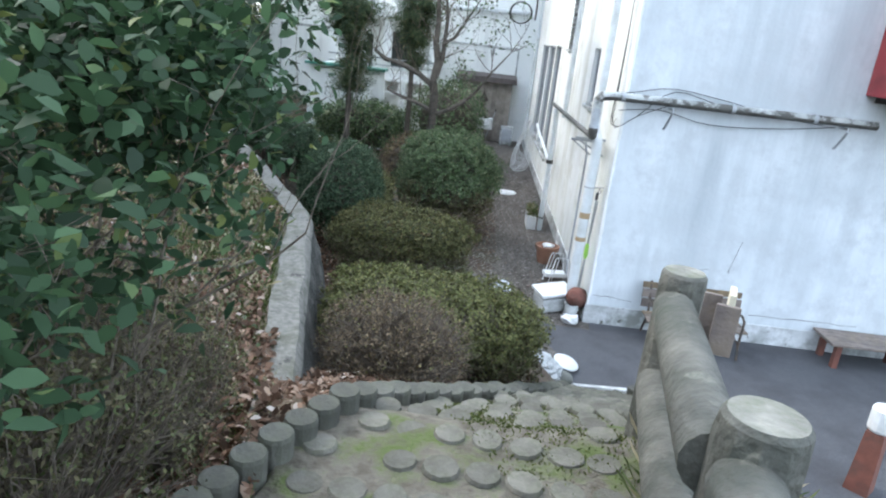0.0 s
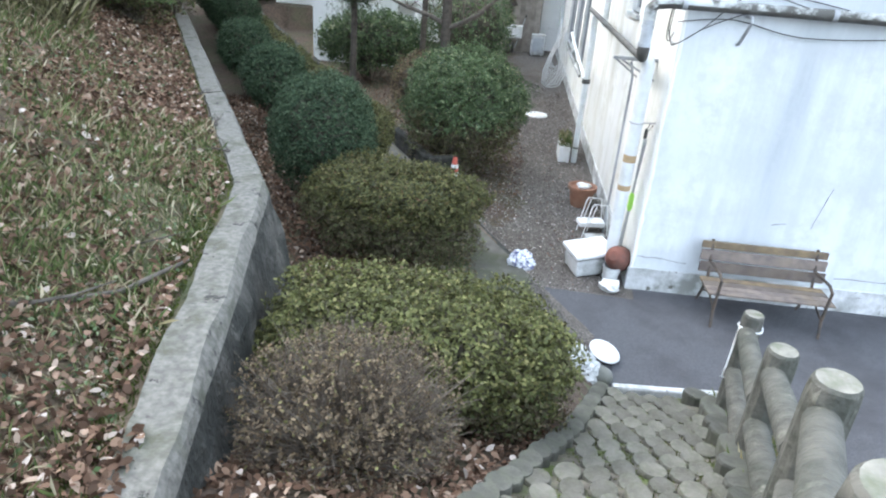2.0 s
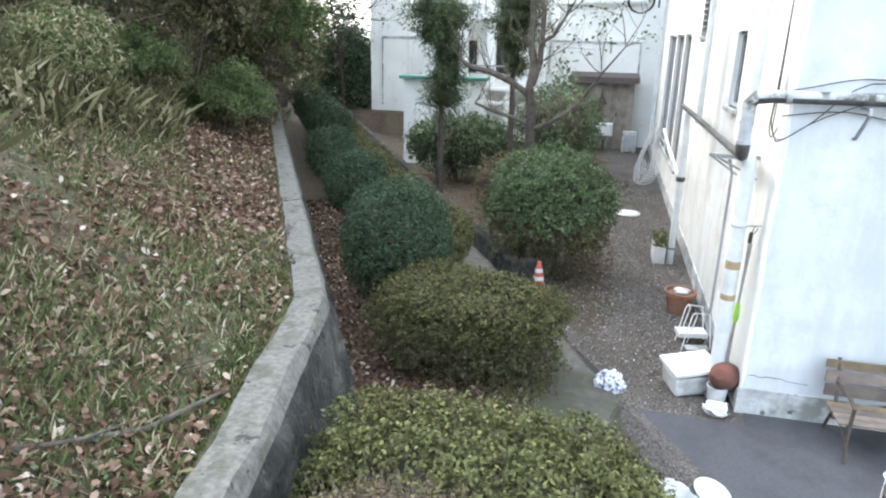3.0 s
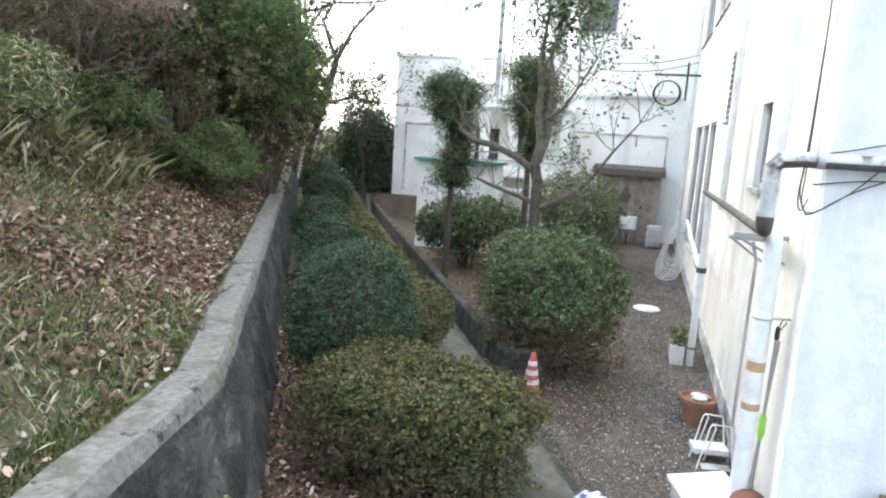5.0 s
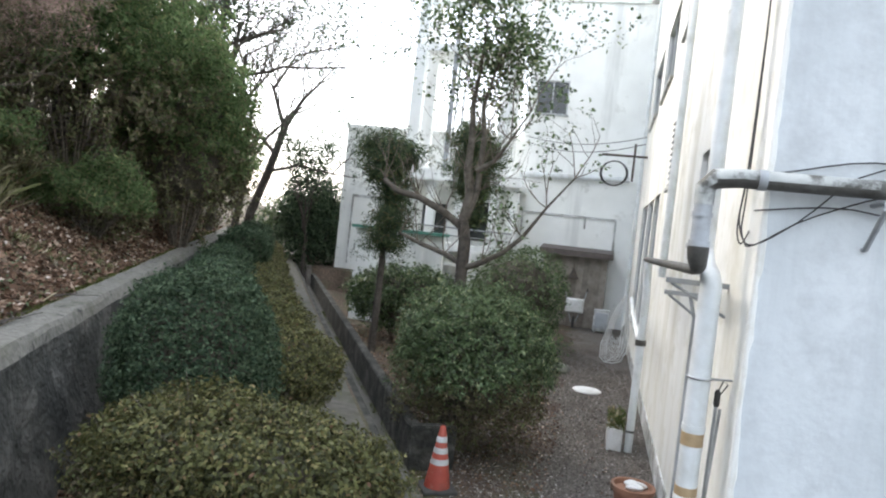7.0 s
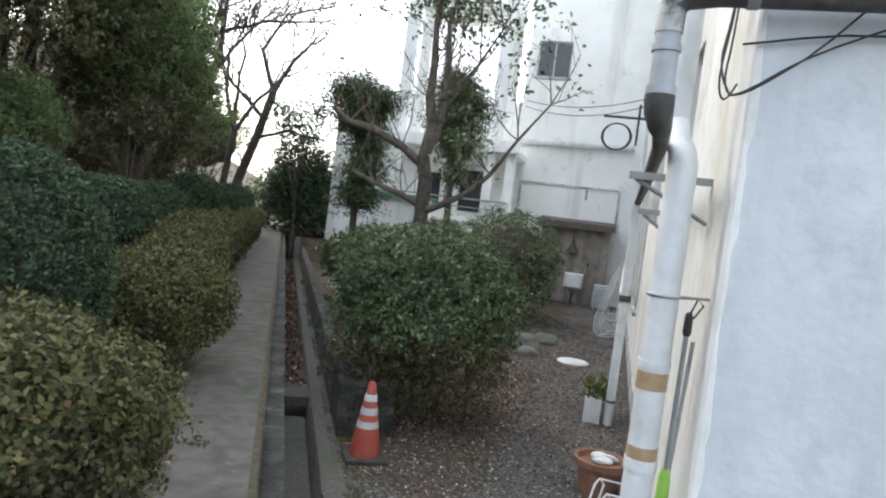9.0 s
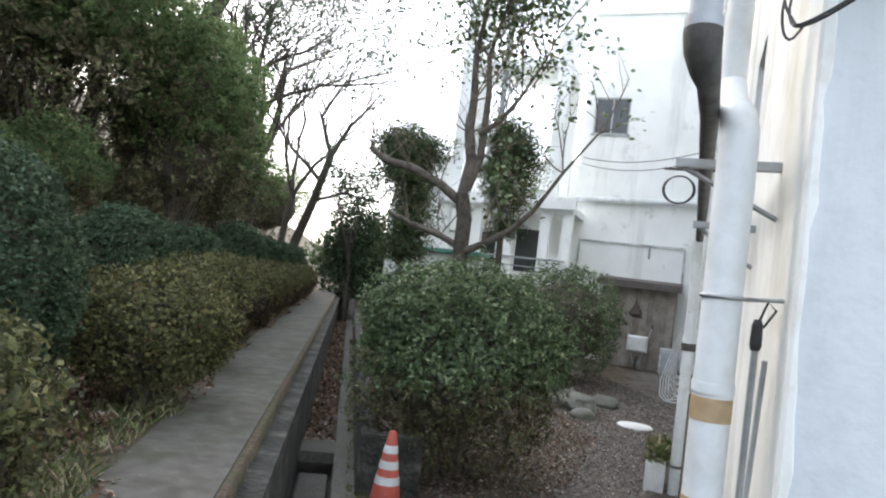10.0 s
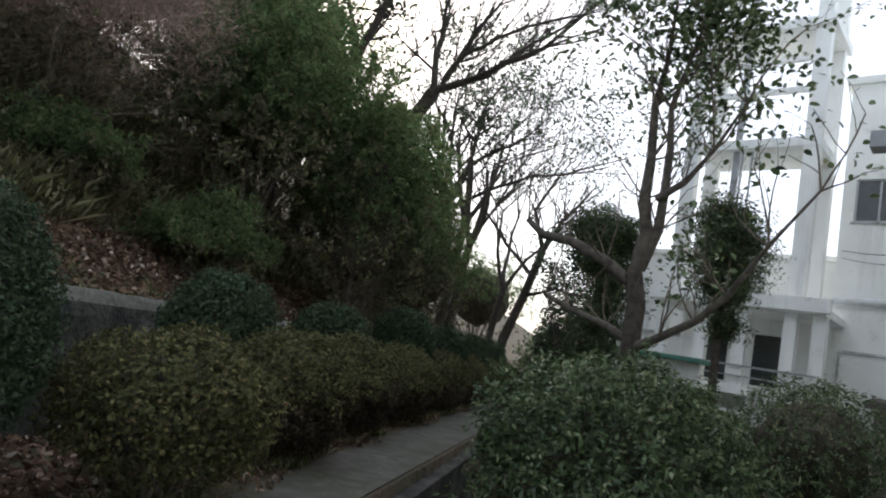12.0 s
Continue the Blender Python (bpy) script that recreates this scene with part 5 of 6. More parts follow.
def balcony():
    e = thing("balcony_block", (-6.0, 17.5, 0), "white balcony block with posts, slabs and rails", "balcony")
    inv = e.matrix_world.inverted()

    def p(name, mat, boxes, label=""):
        bm = bmesh.new()
        for b in boxes:
            box(bm, *b)
        bm.transform(inv)
        part(name, bm, M[mat], e, label)
    p("slab", "plaster_far", [(-8.1, -3.8, 16.8, 18.98, 4.35, 4.55), (-8.2, -3.7, 16.7, 16.85, 4.4, 4.75)])
    p("slab", "plaster_far", [(-8.0, -4.16, 16.9, 18.98, 2.15, 2.35)])
    for x in (-8.0, -6.9, -5.9, -4.75, -4.1):
        p("post", "plaster_far", [(x, x + 0.3, 16.95, 17.2, 2.35, 4.35)])
    for x in (-8.0, -5.2):
        p("post", "plaster_far", [(x, x + 0.28, 16.95, 17.25, 0.0, 2.15)])
    p("rail", "galv", [(-8.0, -3.9, 16.88, 16.93, 2.85, 2.9), (-8.0, -3.9, 16.88, 16.93, 2.6, 2.63)])
    p("back_wall", "plaster_far", [(-8.0, -4.16, 18.8, 18.99, 0, 4.35)])
    p("dark_opening", "glass", [(-7.5, -6.6, 18.76, 18.79, 2.5, 3.7)], "dark window behind the posts")
    p("dark_opening", "glass", [(-5.9, -5.0, 18.76, 18.79, 2.5, 3.9)], "dark window behind the posts")
    e = thing("stair_tower", (-6.2, 17.8, 4.55), "tall open stair tower of white posts and slabs", "tower")
    inv = e.matrix_world.inverted()
    for x in (-7.85, -4.75):
        for y in (17.0, 18.6):
            p("post", "plaster_far", [(x, x + 0.38, y, y + 0.3, 4.55, 17.5)])
    p("post", "pvc_grey", [(-6.55, -6.4, 17.2, 17.35, 4.75, 17.5)])
    p("slab", "plaster_far", [(-7.47, -4.355, 16.985, 18.915, 8.75, 9.0)])
    p("slab", "plaster_far", [(-7.95, -4.25, 16.9, 18.98, 12.1, 12.35)])
    p("slab", "plaster_far", [(-8.0, -4.2, 16.8, 18.98, 15.5, 15.7)])
    p("beam", "plaster_far", [(-7.47, -4.75, 17.05, 17.2, 10.3, 10.45), (-7.47, -4.75, 17.05, 17.2, 11.2, 11.3)])
    p("rail", "galv", [(-6.3, -6.25, 17.1, 17.15, 4.75, 8.7), (-6.05, -6.0, 17.1, 17.15, 4.75, 8.7)])
    e = thing("gutter_fence", (-4.5, 15.5, 0), "low pale fence rails behind the planting", "fence")
    inv = e.matrix_world.inverted()
    p("rail", "plaster_far", [(-7.2, -2.9, 15.45, 15.55, 2.15, 2.25), (-7.2, -2.9, 15.45, 15.55, 1.7, 1.78)])
    for x in np.arange(-7.1, -2.9, 1.05):
        p("fence_post", "plaster_far", [(x, x + 0.08, 15.56, 15.64, 0, 2.3)])


balcony()


# ---- clipped hedges and shrubs ----
DD = math.atan2(0.879, -0.477)
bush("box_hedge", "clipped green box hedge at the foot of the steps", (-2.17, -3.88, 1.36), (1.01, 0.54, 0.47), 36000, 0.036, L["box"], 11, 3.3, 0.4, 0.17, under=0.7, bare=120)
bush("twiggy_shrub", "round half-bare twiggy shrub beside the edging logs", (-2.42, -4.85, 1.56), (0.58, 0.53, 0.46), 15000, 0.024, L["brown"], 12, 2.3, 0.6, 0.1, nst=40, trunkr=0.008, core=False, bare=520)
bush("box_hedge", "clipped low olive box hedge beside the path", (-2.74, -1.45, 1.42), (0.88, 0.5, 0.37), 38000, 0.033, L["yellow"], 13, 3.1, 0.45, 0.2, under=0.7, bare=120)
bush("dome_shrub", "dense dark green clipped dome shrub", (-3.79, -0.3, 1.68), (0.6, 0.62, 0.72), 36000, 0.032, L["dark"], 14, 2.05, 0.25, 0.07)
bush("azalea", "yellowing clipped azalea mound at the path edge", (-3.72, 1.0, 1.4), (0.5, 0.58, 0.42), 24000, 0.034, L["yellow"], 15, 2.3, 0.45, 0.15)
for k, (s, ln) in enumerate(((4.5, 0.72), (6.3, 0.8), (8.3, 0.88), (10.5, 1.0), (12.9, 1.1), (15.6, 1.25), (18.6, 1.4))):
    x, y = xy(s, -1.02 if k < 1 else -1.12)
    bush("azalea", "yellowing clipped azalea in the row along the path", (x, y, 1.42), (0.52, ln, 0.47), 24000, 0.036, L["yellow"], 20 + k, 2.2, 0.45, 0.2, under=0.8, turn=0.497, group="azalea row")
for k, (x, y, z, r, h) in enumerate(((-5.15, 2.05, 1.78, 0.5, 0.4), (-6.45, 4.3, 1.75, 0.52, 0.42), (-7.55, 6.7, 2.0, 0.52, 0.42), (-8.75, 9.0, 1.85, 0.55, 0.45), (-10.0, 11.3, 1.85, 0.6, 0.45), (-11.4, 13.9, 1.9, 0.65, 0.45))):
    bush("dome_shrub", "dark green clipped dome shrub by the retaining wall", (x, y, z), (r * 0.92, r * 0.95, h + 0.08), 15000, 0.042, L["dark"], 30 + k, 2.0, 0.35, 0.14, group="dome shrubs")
bush("garden_bush", "big loose glossy green bush in the bed", (-2.47, 3.9, 1.14), (1.0, 1.02, 0.94), 36000, 0.062, L["bright"], 41, 2.2, 0.5, 0.26, aspect=0.36, under=0.35, cluster=9)
bush("garden_bush", "tall loose green bush before the shed", (-3.0, 12.8, 1.3), (1.35, 1.5, 1.35), 14000, 0.085, L["bright"], 42, 2.2, 0.5, 0.2, aspect=0.4, cluster=8)
bush("brown_bush", "small reddish-brown azalea in the bed", (-3.45, 5.6, 1.0), (0.6, 0.65, 0.75), 6000, 0.05, L["brown"], 43, 2.4, 0.35, 0.08)
bush("pale_bush", "grey-green leafy bush before the white wall", (-5.5, 10.9, 1.0), (1.5, 0.8, 0.85), 11000, 0.1, L["bright"], 44, 2.2, 0.4, 0.1)
bush("dark_evergreen", "tall dark evergreen beside the annex", (-12.75, 20.8, 2.4), (1.35, 1.5, 2.1), 13000, 0.16, L["dark"], 45, 2.0, 0.6, 0.38, core=False)
bush("dark_evergreen", "dark evergreen shrub behind the path end", (-14.0, 24.0, 2.2), (3.2, 1.6, 1.4), 9000, 0.16, L["bright"], 46, 2.0, 0.5, 0.3)


def conifer(name, label, x, y, z0, layers, seed):
    g = ground_z(x, y)
    e = thing(name, (x, y, g), label, "tree")
    bm = bmesh.new()
    top = max(l[2] + l[4] * 0.5 for l in layers) - g
    tube(bm, [(0, 0, -0.1), (0.03, 0, top * 0.4), (-0.02, 0.02, top * 0.8), (0, 0, top)], [0.09, 0.075, 0.05, 0.02], 8)
    part("trunk", bm, M["bark"], e)
    vs, fs, n0 = [], [], 0
    for k, (dx, dy, z, r, h) in enumerate(layers):
        rng = np.random.default_rng(seed + k)
        r, h = r * 1.15, h * 1.25
        n = int(5200 * (r / 0.5) ** 2)
        u = rng.normal(0, 1, (n, 3))
        u /= np.linalg.norm(u, axis=1)[:, None]
        q = (1 - 0.7 * rng.random(n) ** 1.3) * (1 + 0.9 * lumps(rng, u) + 0.7 * lumps(rng, u, 5, 10.0))
        pos = u * q[:, None] * np.array((r, r, h)) + np.array((dx, dy, z - g))
        v, f = blades(rng, pos, u + np.array((0, 0, 0.5)), 0.1, 0.02, 0.7)
        vs.append(v)
        fs.append(f + n0)
        n0 += len(v)
    raw("crown", np.concatenate(vs), np.concatenate(fs), L["pine"], e)


conifer("cloud_conifer", "dark conifer trimmed in ragged tiers", -5.61, 9.06, 0, [(-0.3, 0, 4.45, 0.45, 0.3), (0.15, 0, 4.35, 0.5, 0.35), (-0.1, 0, 3.95, 0.5, 0.3), (0.15, 0, 3.45, 0.36, 0.3), (0.1, 0, 2.95, 0.4, 0.3), (0.05, 0, 2.45, 0.4, 0.3)], 61)
conifer("cloud_conifer", "dark conifer trimmed to a ragged oval head", -4.07, 10.45, 0, [(-0.1, 0, 5.05, 0.42, 0.32), (0.1, 0, 4.75, 0.52, 0.35), (0.0, 0, 4.3, 0.56, 0.38), (0.05, 0, 3.85, 0.46, 0.34), (0.1, 0, 3.2, 0.3, 0.25)], 71)


# ---- trees ----
def garden_tree():
    x, y = -2.95, 4.95
    e = thing("pruned_tree", (x, y, 0), "old pruned garden tree with pale stubby limbs and thin leafy shoots", "tree")
    rg = random.Random(77)
    bm = bmesh.new()
    V = Vector
    tube(bm, [(0.02, 0, -0.1), (0.03, 0, 1.2), (-0.0, 0, 2.1), (0.0, 0, 2.7), (-0.07, 0, 3.0)], [0.14, 0.105, 0.09, 0.09, 0.085], 12)
    part("trunk", bm, M["bark"], e, smooth=True)
    bm = bmesh.new()
    tips = []
    limbs = [
        [(-0.07, 0, 2.98), (0.0, 0, 3.4), (-0.08, 0.02, 3.75), (-0.06, 0, 4.15), (-0.1, 0, 4.7), (-0.06, 0.05, 5.2), (-0.02, 0, 5.9)],
        [(-0.02, 0, 3.05), (0.09, 0.05, 3.45), (0.1, 0.05, 3.8), (0.12, 0, 4.25), (0.05, 0.05, 4.7), (0.15, 0.1, 5.2), (0.3, 0.1, 5.8)],
        [(-0.07, 0, 2.9), (-0.35, -0.05, 3.1), (-0.75, -0.1, 3.28), (-1.1, -0.1, 3.34), (-1.32, -0.1, 3.5)],
        [(0.0, 0, 2.35), (-0.3, 0.05, 2.48), (-0.7, 0, 2.6), (-1.02, 0, 2.72)],
        [(0.02, 0, 2.3), (0.3, -0.1, 2.42), (0.6, -0.1, 2.6), (0.85, -0.1, 2.85), (1.15, -0.15, 3.3), (1.5, -0.2, 3.75)],
        [(0.05, 0, 3.75), (0.3, 0, 3.9), (0.5, 0.1, 4.25), (0.75, 0.1, 4.7)],
    ]
    rads = [(0.068, 0.07, 0.06, 0.05, 0.04, 0.028, 0.014), (0.06, 0.052, 0.046, 0.038, 0.03, 0.02, 0.01), (0.06, 0.055, 0.05, 0.045, 0.03), (0.045, 0.04, 0.032, 0.022), (0.05, 0.042, 0.036, 0.03, 0.018, 0.01), (0.04, 0.03, 0.02, 0.012)]
    for l, r in zip(limbs, rads):
        tube(bm, l, r, 8)
    part("limb", bm, M["palebark"], e, "pale grey stubby limbs", smooth=True)
    bm = bmesh.new()
    rgt = random.Random(5)
    leafy, bare = [], []
    for li, l in enumerate(limbs):
        for k in range(1, len(l)):
            for _ in range(3 if li in (0, 1, 4, 5) else 3):
                d = V((rgt.uniform(-1, 1), rgt.uniform(-1, 1), rgt.uniform(0.2, 1.4))).normalized()
                tips = []
                high = l[k][2] > 3.9
                grow(bm, rgt, V(l[k]), d, rgt.uniform(0.5, 0.95) if high else rgt.uniform(0.3, 0.7), 0.013 if high else 0.011, 3 if high else 1, tips, 0.75, 0.15)
                (leafy if (l[k][2] > 4.1 or li >= 4) else bare).extend(tips)
    part("twig_tangle", bm, M["twig"], e, "", "stuff")
    rng = np.random.default_rng(9)
    t = np.array([tuple(p) for p in leafy])
    pos = np.repeat(t, 5, axis=0) + rng.normal(0, 0.09, (len(t) * 5, 3))
    v, f = broad_leaves(rng, pos, np.tile((0, 0, 1.0), (len(pos), 1)), 0.078, 0.044, 0.8)
    raw("crown", v, f, L["bright"], e)


garden_tree()


def wild_tree(name, label, x, y, height, radius, seed, lean, levels=4, leaves=0, leaf=None, lsize=0.1, bark="bark", spread=0.6, first=0.35):
    g = ground_z(x, y)
    e = thing(name, (x, y, g), label, "tree")
    rg = random.Random(seed)
    bm = bmesh.new()
    base = Vector((0, 0, -0.2))
    h = height * first
    top = Vector((lean[0] * h, lean[1] * h, h))
    tube(bm, [base, top * 0.35 + Vector((0.04, 0, 0)), top * 0.7, top], [radius * 1.25, radius, radius * 0.9, radius * 0.8], 10)
    part("trunk", bm, M[bark], e, smooth=True)
    bm = bmesh.new()
    tips = []
    for k in range(3):
        a = rg.uniform(0, 6.28)
        d = Vector((lean[0] + 0.45 * math.cos(a + k * 2.1), lean[1] + 0.45 * math.sin(a + k * 2.1), 1)).normalized()
        grow(bm, rg, top, d, height * 0.3, radius * 0.6, levels, tips, spread, 0.12)
    part("limb", bm, M[bark], e, smooth=True)
    if leaves:
        rng = np.random.default_rng(seed)
        t = np.array([tuple(p) for p in tips])
        per = max(1, leaves // len(t))
        pos = np.repeat(t, per, axis=0) + rng.normal(0, 0.12, (len(t) * per, 3))
        v, f = blades(rng, pos, np.tile((0, 0, 1.0), (len(pos), 1)), lsize, lsize * 0.5, 0.9)
        raw("crown", v, f, leaf or L["dark"], e)
    return e


def limbed_tree(label, trunk, limbs, r0, seed, twig_len, leaves=0):
    """A bare tree with its main limbs where they are, and twigs grown along them."""
    base = Vector((trunk[0][0], trunk[0][1], ground_z(trunk[0][0], trunk[0][1]) - 0.15))
    e = thing("bare_tree", base, label, "tree")
    rg = random.Random(seed)
    bm = bmesh.new()
    pts = [Vector((0, 0, 0))] + [Vector(p) - base for p in trunk[1:]]
    tube(bm, pts, list(np.linspace(r0, r0 * 0.7, len(pts))), 10)
    part("trunk", bm, M["bark"], e, smooth=True)
    bm = bmesh.new()
    tips = []
    for l, r in limbs:
        q = [Vector(p) - base for p in l]
        fine = []
        for a, b2 in zip(q, q[1:]):
            for t in (0, 0.5):
                fine.append(a.lerp(b2, t) + (Vector((rg.uniform(-1, 1), rg.uniform(-1, 1), rg.uniform(-1, 1))) * 0.06 if t else Vector()))
        fine.append(q[-1])
        rad = list(np.linspace(r, r * 0.22, len(fine)))
        tube(bm, fine, rad, 7, cap=False)
        for k in range(1, len(fine)):
            for _ in range(2):
                d = (fine[k] - fine[k - 1]).normalized() + Vector((rg.uniform(-1, 1), rg.uniform(-1, 1), rg.uniform(-0.4, 1.1))) * 0.8
                grow(bm, rg, fine[k], d.normalized(), twig_len * rg.uniform(0.6, 1.2), rad[k] * 0.5, 3, tips, 0.6, 0.12)
    part("limb", bm, M["bark"], e, smooth=True)
    if leaves:
        rng = np.random.default_rng(seed)
        t = np.array([tuple(p) for p in tips])
        t = t[rng.random(len(t)) < 0.6]
        per = max(1, leaves // len(t))
        pos = np.repeat(t, per, axis=0) + rng.normal(0, 0.12, (len(t) * per, 3))
        v, f = blades(rng, pos, np.tile((0, 0, 1.0), (len(pos), 1)), 0.15, 0.075, 0.9)
        raw("crown", v, f, L["dark"], e)


limbed_tree("tall bare leaning tree on the bank", [(-14.6, 10.4, 4.0), (-13.97, 10.4, 5.36), (-12.96, 10.4, 6.79), (-12.23, 10.4, 7.76), (-11.82, 10.4, 8.28)], [
    ([(-11.82, 10.4, 8.28), (-11.98, 10.4, 9.26), (-11.93, 10.4, 10.14), (-11.88, 10.4, 11.03), (-10.75, 10.4, 11.69)], 0.1),
    ([(-11.85, 10.6, 8.42), (-10.99, 10.6, 9.79), (-10.34, 10.6, 10.44), (-9.79, 10.6, 10.96)], 0.08),
    ([(-11.37, 10.2, 8.4), (-10.75, 10.2, 9.07), (-9.85, 10.2, 9.29), (-8.22, 10.2, 9.45), (-7.16, 10.2, 9.42)], 0.07),
    ([(-11.82, 10.4, 8.28), (-10.5, 10.8, 8.72), (-9.31, 10.8, 9.05), (-8.57, 10.8, 9.39), (-7.31, 10.8, 10.31)], 0.11),
    ([(-9.44, 10.4, 8.9), (-8.63, 11.0, 9.71), (-7.32, 11.0, 10.37), (-6.18, 11.0, 10.57)], 0.045),
    ([(-13.5, 10.4, 6.1), (-14.05, 10.4, 8.04), (-13.33, 10.4, 8.76), (-12.92, 10.4, 9.4), (-12.15, 10.4, 10.08)], 0.06),
], 0.24, 101, 1.1)
limbed_tree("bare many-limbed tree behind the leaning tree", [(-15.4, 14.5, 3.0), (-14.9, 14.5, 5.0), (-14.47, 14.5, 6.26), (-13.78, 14.5, 7.72)], [
    ([(-13.78, 14.5, 7.72), (-13.61, 14.5, 8.98), (-13.48, 14.5, 9.8), (-12.93, 14.5, 10.57)], 0.08),
    ([(-13.78, 14.5, 7.72), (-12.65, 14.5, 8.22), (-11.68, 14.5, 8.6), (-11.23, 14.5, 8.89)], 0.07),
    ([(-14.47, 14.5, 6.26), (-12.59, 14.7, 7.1), (-11.49, 14.7, 7.38), (-10.06, 14.7, 7.42), (-8.97, 14.7, 7.56)], 0.07),
    ([(-14.9, 14.5, 5.5), (-15.02, 14.5, 7.43), (-14.23, 14.5, 8.56), (-13.68, 14.5, 9.34)], 0.06),
], 0.16, 109, 1.2, 1800)
limbed_tree("slender leaning tree with sparse leaves by the path end", [(-14.9, 19.0, 2.0), (-14.58, 19.0, 2.6), (-13.98, 19.0, 4.3), (-13.49, 19.0, 6.01)], [
    ([(-13.49, 19.0, 6.01), (-12.81, 19.0, 7.19), (-11.77, 19.0, 8.34)], 0.11),
    ([(-13.98, 19.0, 4.3), (-12.69, 19.0, 4.67), (-11.28, 19.0, 4.44), (-10.69, 19.0, 5.05)], 0.07),
    ([(-13.49, 19.0, 6.01), (-14.11, 19.0, 7.53), (-13.29, 19.0, 8.85), (-10.74, 19.0, 9.37)], 0.09),
    ([(-13.97, 19.4, 5.0), (-15.5, 19.4, 6.29), (-16.88, 19.4, 7.69), (-17.75, 19.4, 9.18)], 0.09),
], 0.2, 102, 1.2, 2500)
limbed_tree("dark leaning tree among the evergreens", [(-12.4, 7.5, 4.0), (-12.2, 7.5, 5.5), (-11.94, 7.5, 6.54), (-11.42, 7.5, 7.75)], [
    ([(-11.42, 7.5, 7.75), (-11.14, 7.5, 8.27), (-10.8, 7.5, 8.94), (-10.44, 7.5, 9.94), (-10.1, 7.5, 11.0)], 0.12),
    ([(-11.42, 7.5, 7.75), (-12.0, 7.5, 9.01), (-12.78, 7.5, 10.51)], 0.08),
], 0.17, 107, 0.9, 1500)
wild_tree("bare_tree", "thin bare tree on the wooded bank", -13.5, 14.5, 9.0, 0.14, 103, (0.1, 0.0), 5, 2200, L["dark"], 0.15, spread=0.8)
wild_tree("bare_tree", "thin bare tree on the wooded bank", -16.5, 17.5, 11.0, 0.18, 104, (0.12, -0.03), 5, 2200, L["dark"], 0.16, spread=0.8)
wild_tree("bare_tree", "bare tree on the wooded bank", -11.3, 6.0, 9.5, 0.16, 105, (-0.1, 0.05), 5, 1200, L["dark"], 0.14, spread=0.8)
wild_tree("bare_tree", "thin many-branched tree on the wooded bank", -12.9, 12.2, 9.5, 0.12, 111, (0.12, 0.0), 5, 1500, L["dark"], 0.12, spread=0.9)
wild_tree("bare_tree", "thin many-branched tree on the wooded bank", -15.2, 18.6, 10.0, 0.14, 112, (0.15, 0.0), 5, 1500, L["dark"], 0.14, spread=0.9)
wild_tree("sparse_tree", "slim tree with sparse small leaves", -12.4, 19.5, 6.0, 0.09, 106, (0.02, 0.0), 4, 1800, L["dark"], 0.15)

woods = [
    (-9.6, 4.6, 5.2, 1.8, 2.0, 2.0, "bright", 16000), (-8.9, 6.6, 4.4, 1.3, 1.5, 1.5, "dark", 11000), (-10.5, 8.4, 5.1, 1.5, 1.7, 2.0, "bright", 11000),
    (-11.5, 5.0, 7.6, 2.2, 2.4, 2.4, "bright", 14000), (-9.3, 1.1, 5.4, 2.0, 1.8, 1.0, "redtwig", 0), (-10.6, 0.6, 6.9, 2.4, 2.2, 1.3, "redtwig", 0),
    (-12.8, 1.2, 9.0, 3.0, 2.4, 2.2, "dark", 10000), (-11.6, 10.8, 4.1, 1.4, 1.6, 1.4, "dark", 8000), (-13.8, 7.4, 7.2, 2.2, 2.4, 2.6, "dark", 9000),
    (-7.9, 3.2, 2.75, 0.7, 0.8, 0.5, "bright", 5000), (-8.3, 1.6, 3.4, 0.7, 0.7, 0.45, "bright", 4000), (-14.5, 12.5, 5.0, 1.8, 2.0, 1.8, "dark", 6000),
    (-16.5, 4.0, 10.6, 3.4, 3.0, 2.6, "dark", 8000), (-7.6, -0.6, 3.7, 0.7, 0.7, 0.4, "grass", 3500), (-9.2, -2.4, 5.3, 1.6, 1.4, 0.8, "grass", 6000),
    (-16.0, 15.0, 4.9, 1.8, 2.0, 1.6, "dark", 5000), (-17.5, 21.0, 4.4, 2.2, 2.0, 1.9, "bright", 5000), (-20.0, 10.0, 10.0, 4.0, 3.5, 3.0, "dark", 6000),
]
def red_shrub(x, y, z, a, b2, c2, seed):
    g = ground_z(x, y)
    e = thing("twiggy_bush", (x, y, g), "wide pinkish-brown bush of fine bare twigs on the bank", "shrub")
    rg = random.Random(seed)
    bm = bmesh.new()
    tips = []
    for k in range(9):
        ang = k * 0.7 + rg.uniform(-0.2, 0.2)
        d = Vector((math.cos(ang) * a, math.sin(ang) * b2, 1.0)).normalized()
        grow(bm, rg, Vector((0, 0, -0.1)), d, (z - g) * 0.62, 0.035, 4, tips, 0.75, 0.02, 0.72)
    part("limb", bm, M["twig"], e)
    zc = z - g
    foliage("foliage", e, (0, 0, zc), (a * 1.15, b2 * 1.15, c2), 42000, 0.2, M["pinktwig"], seed, 2.0, 0.75, 0.35, 0.035, 0.5, cluster=10)
    foliage("lower_growth", e, (0, 0, zc * 0.62), (a * 0.8, b2 * 0.8, zc * 0.6), 7000, 0.14, L["under"], seed + 1, 2.0, 0.8, 0.3, 0.1, 0.8, cluster=8)


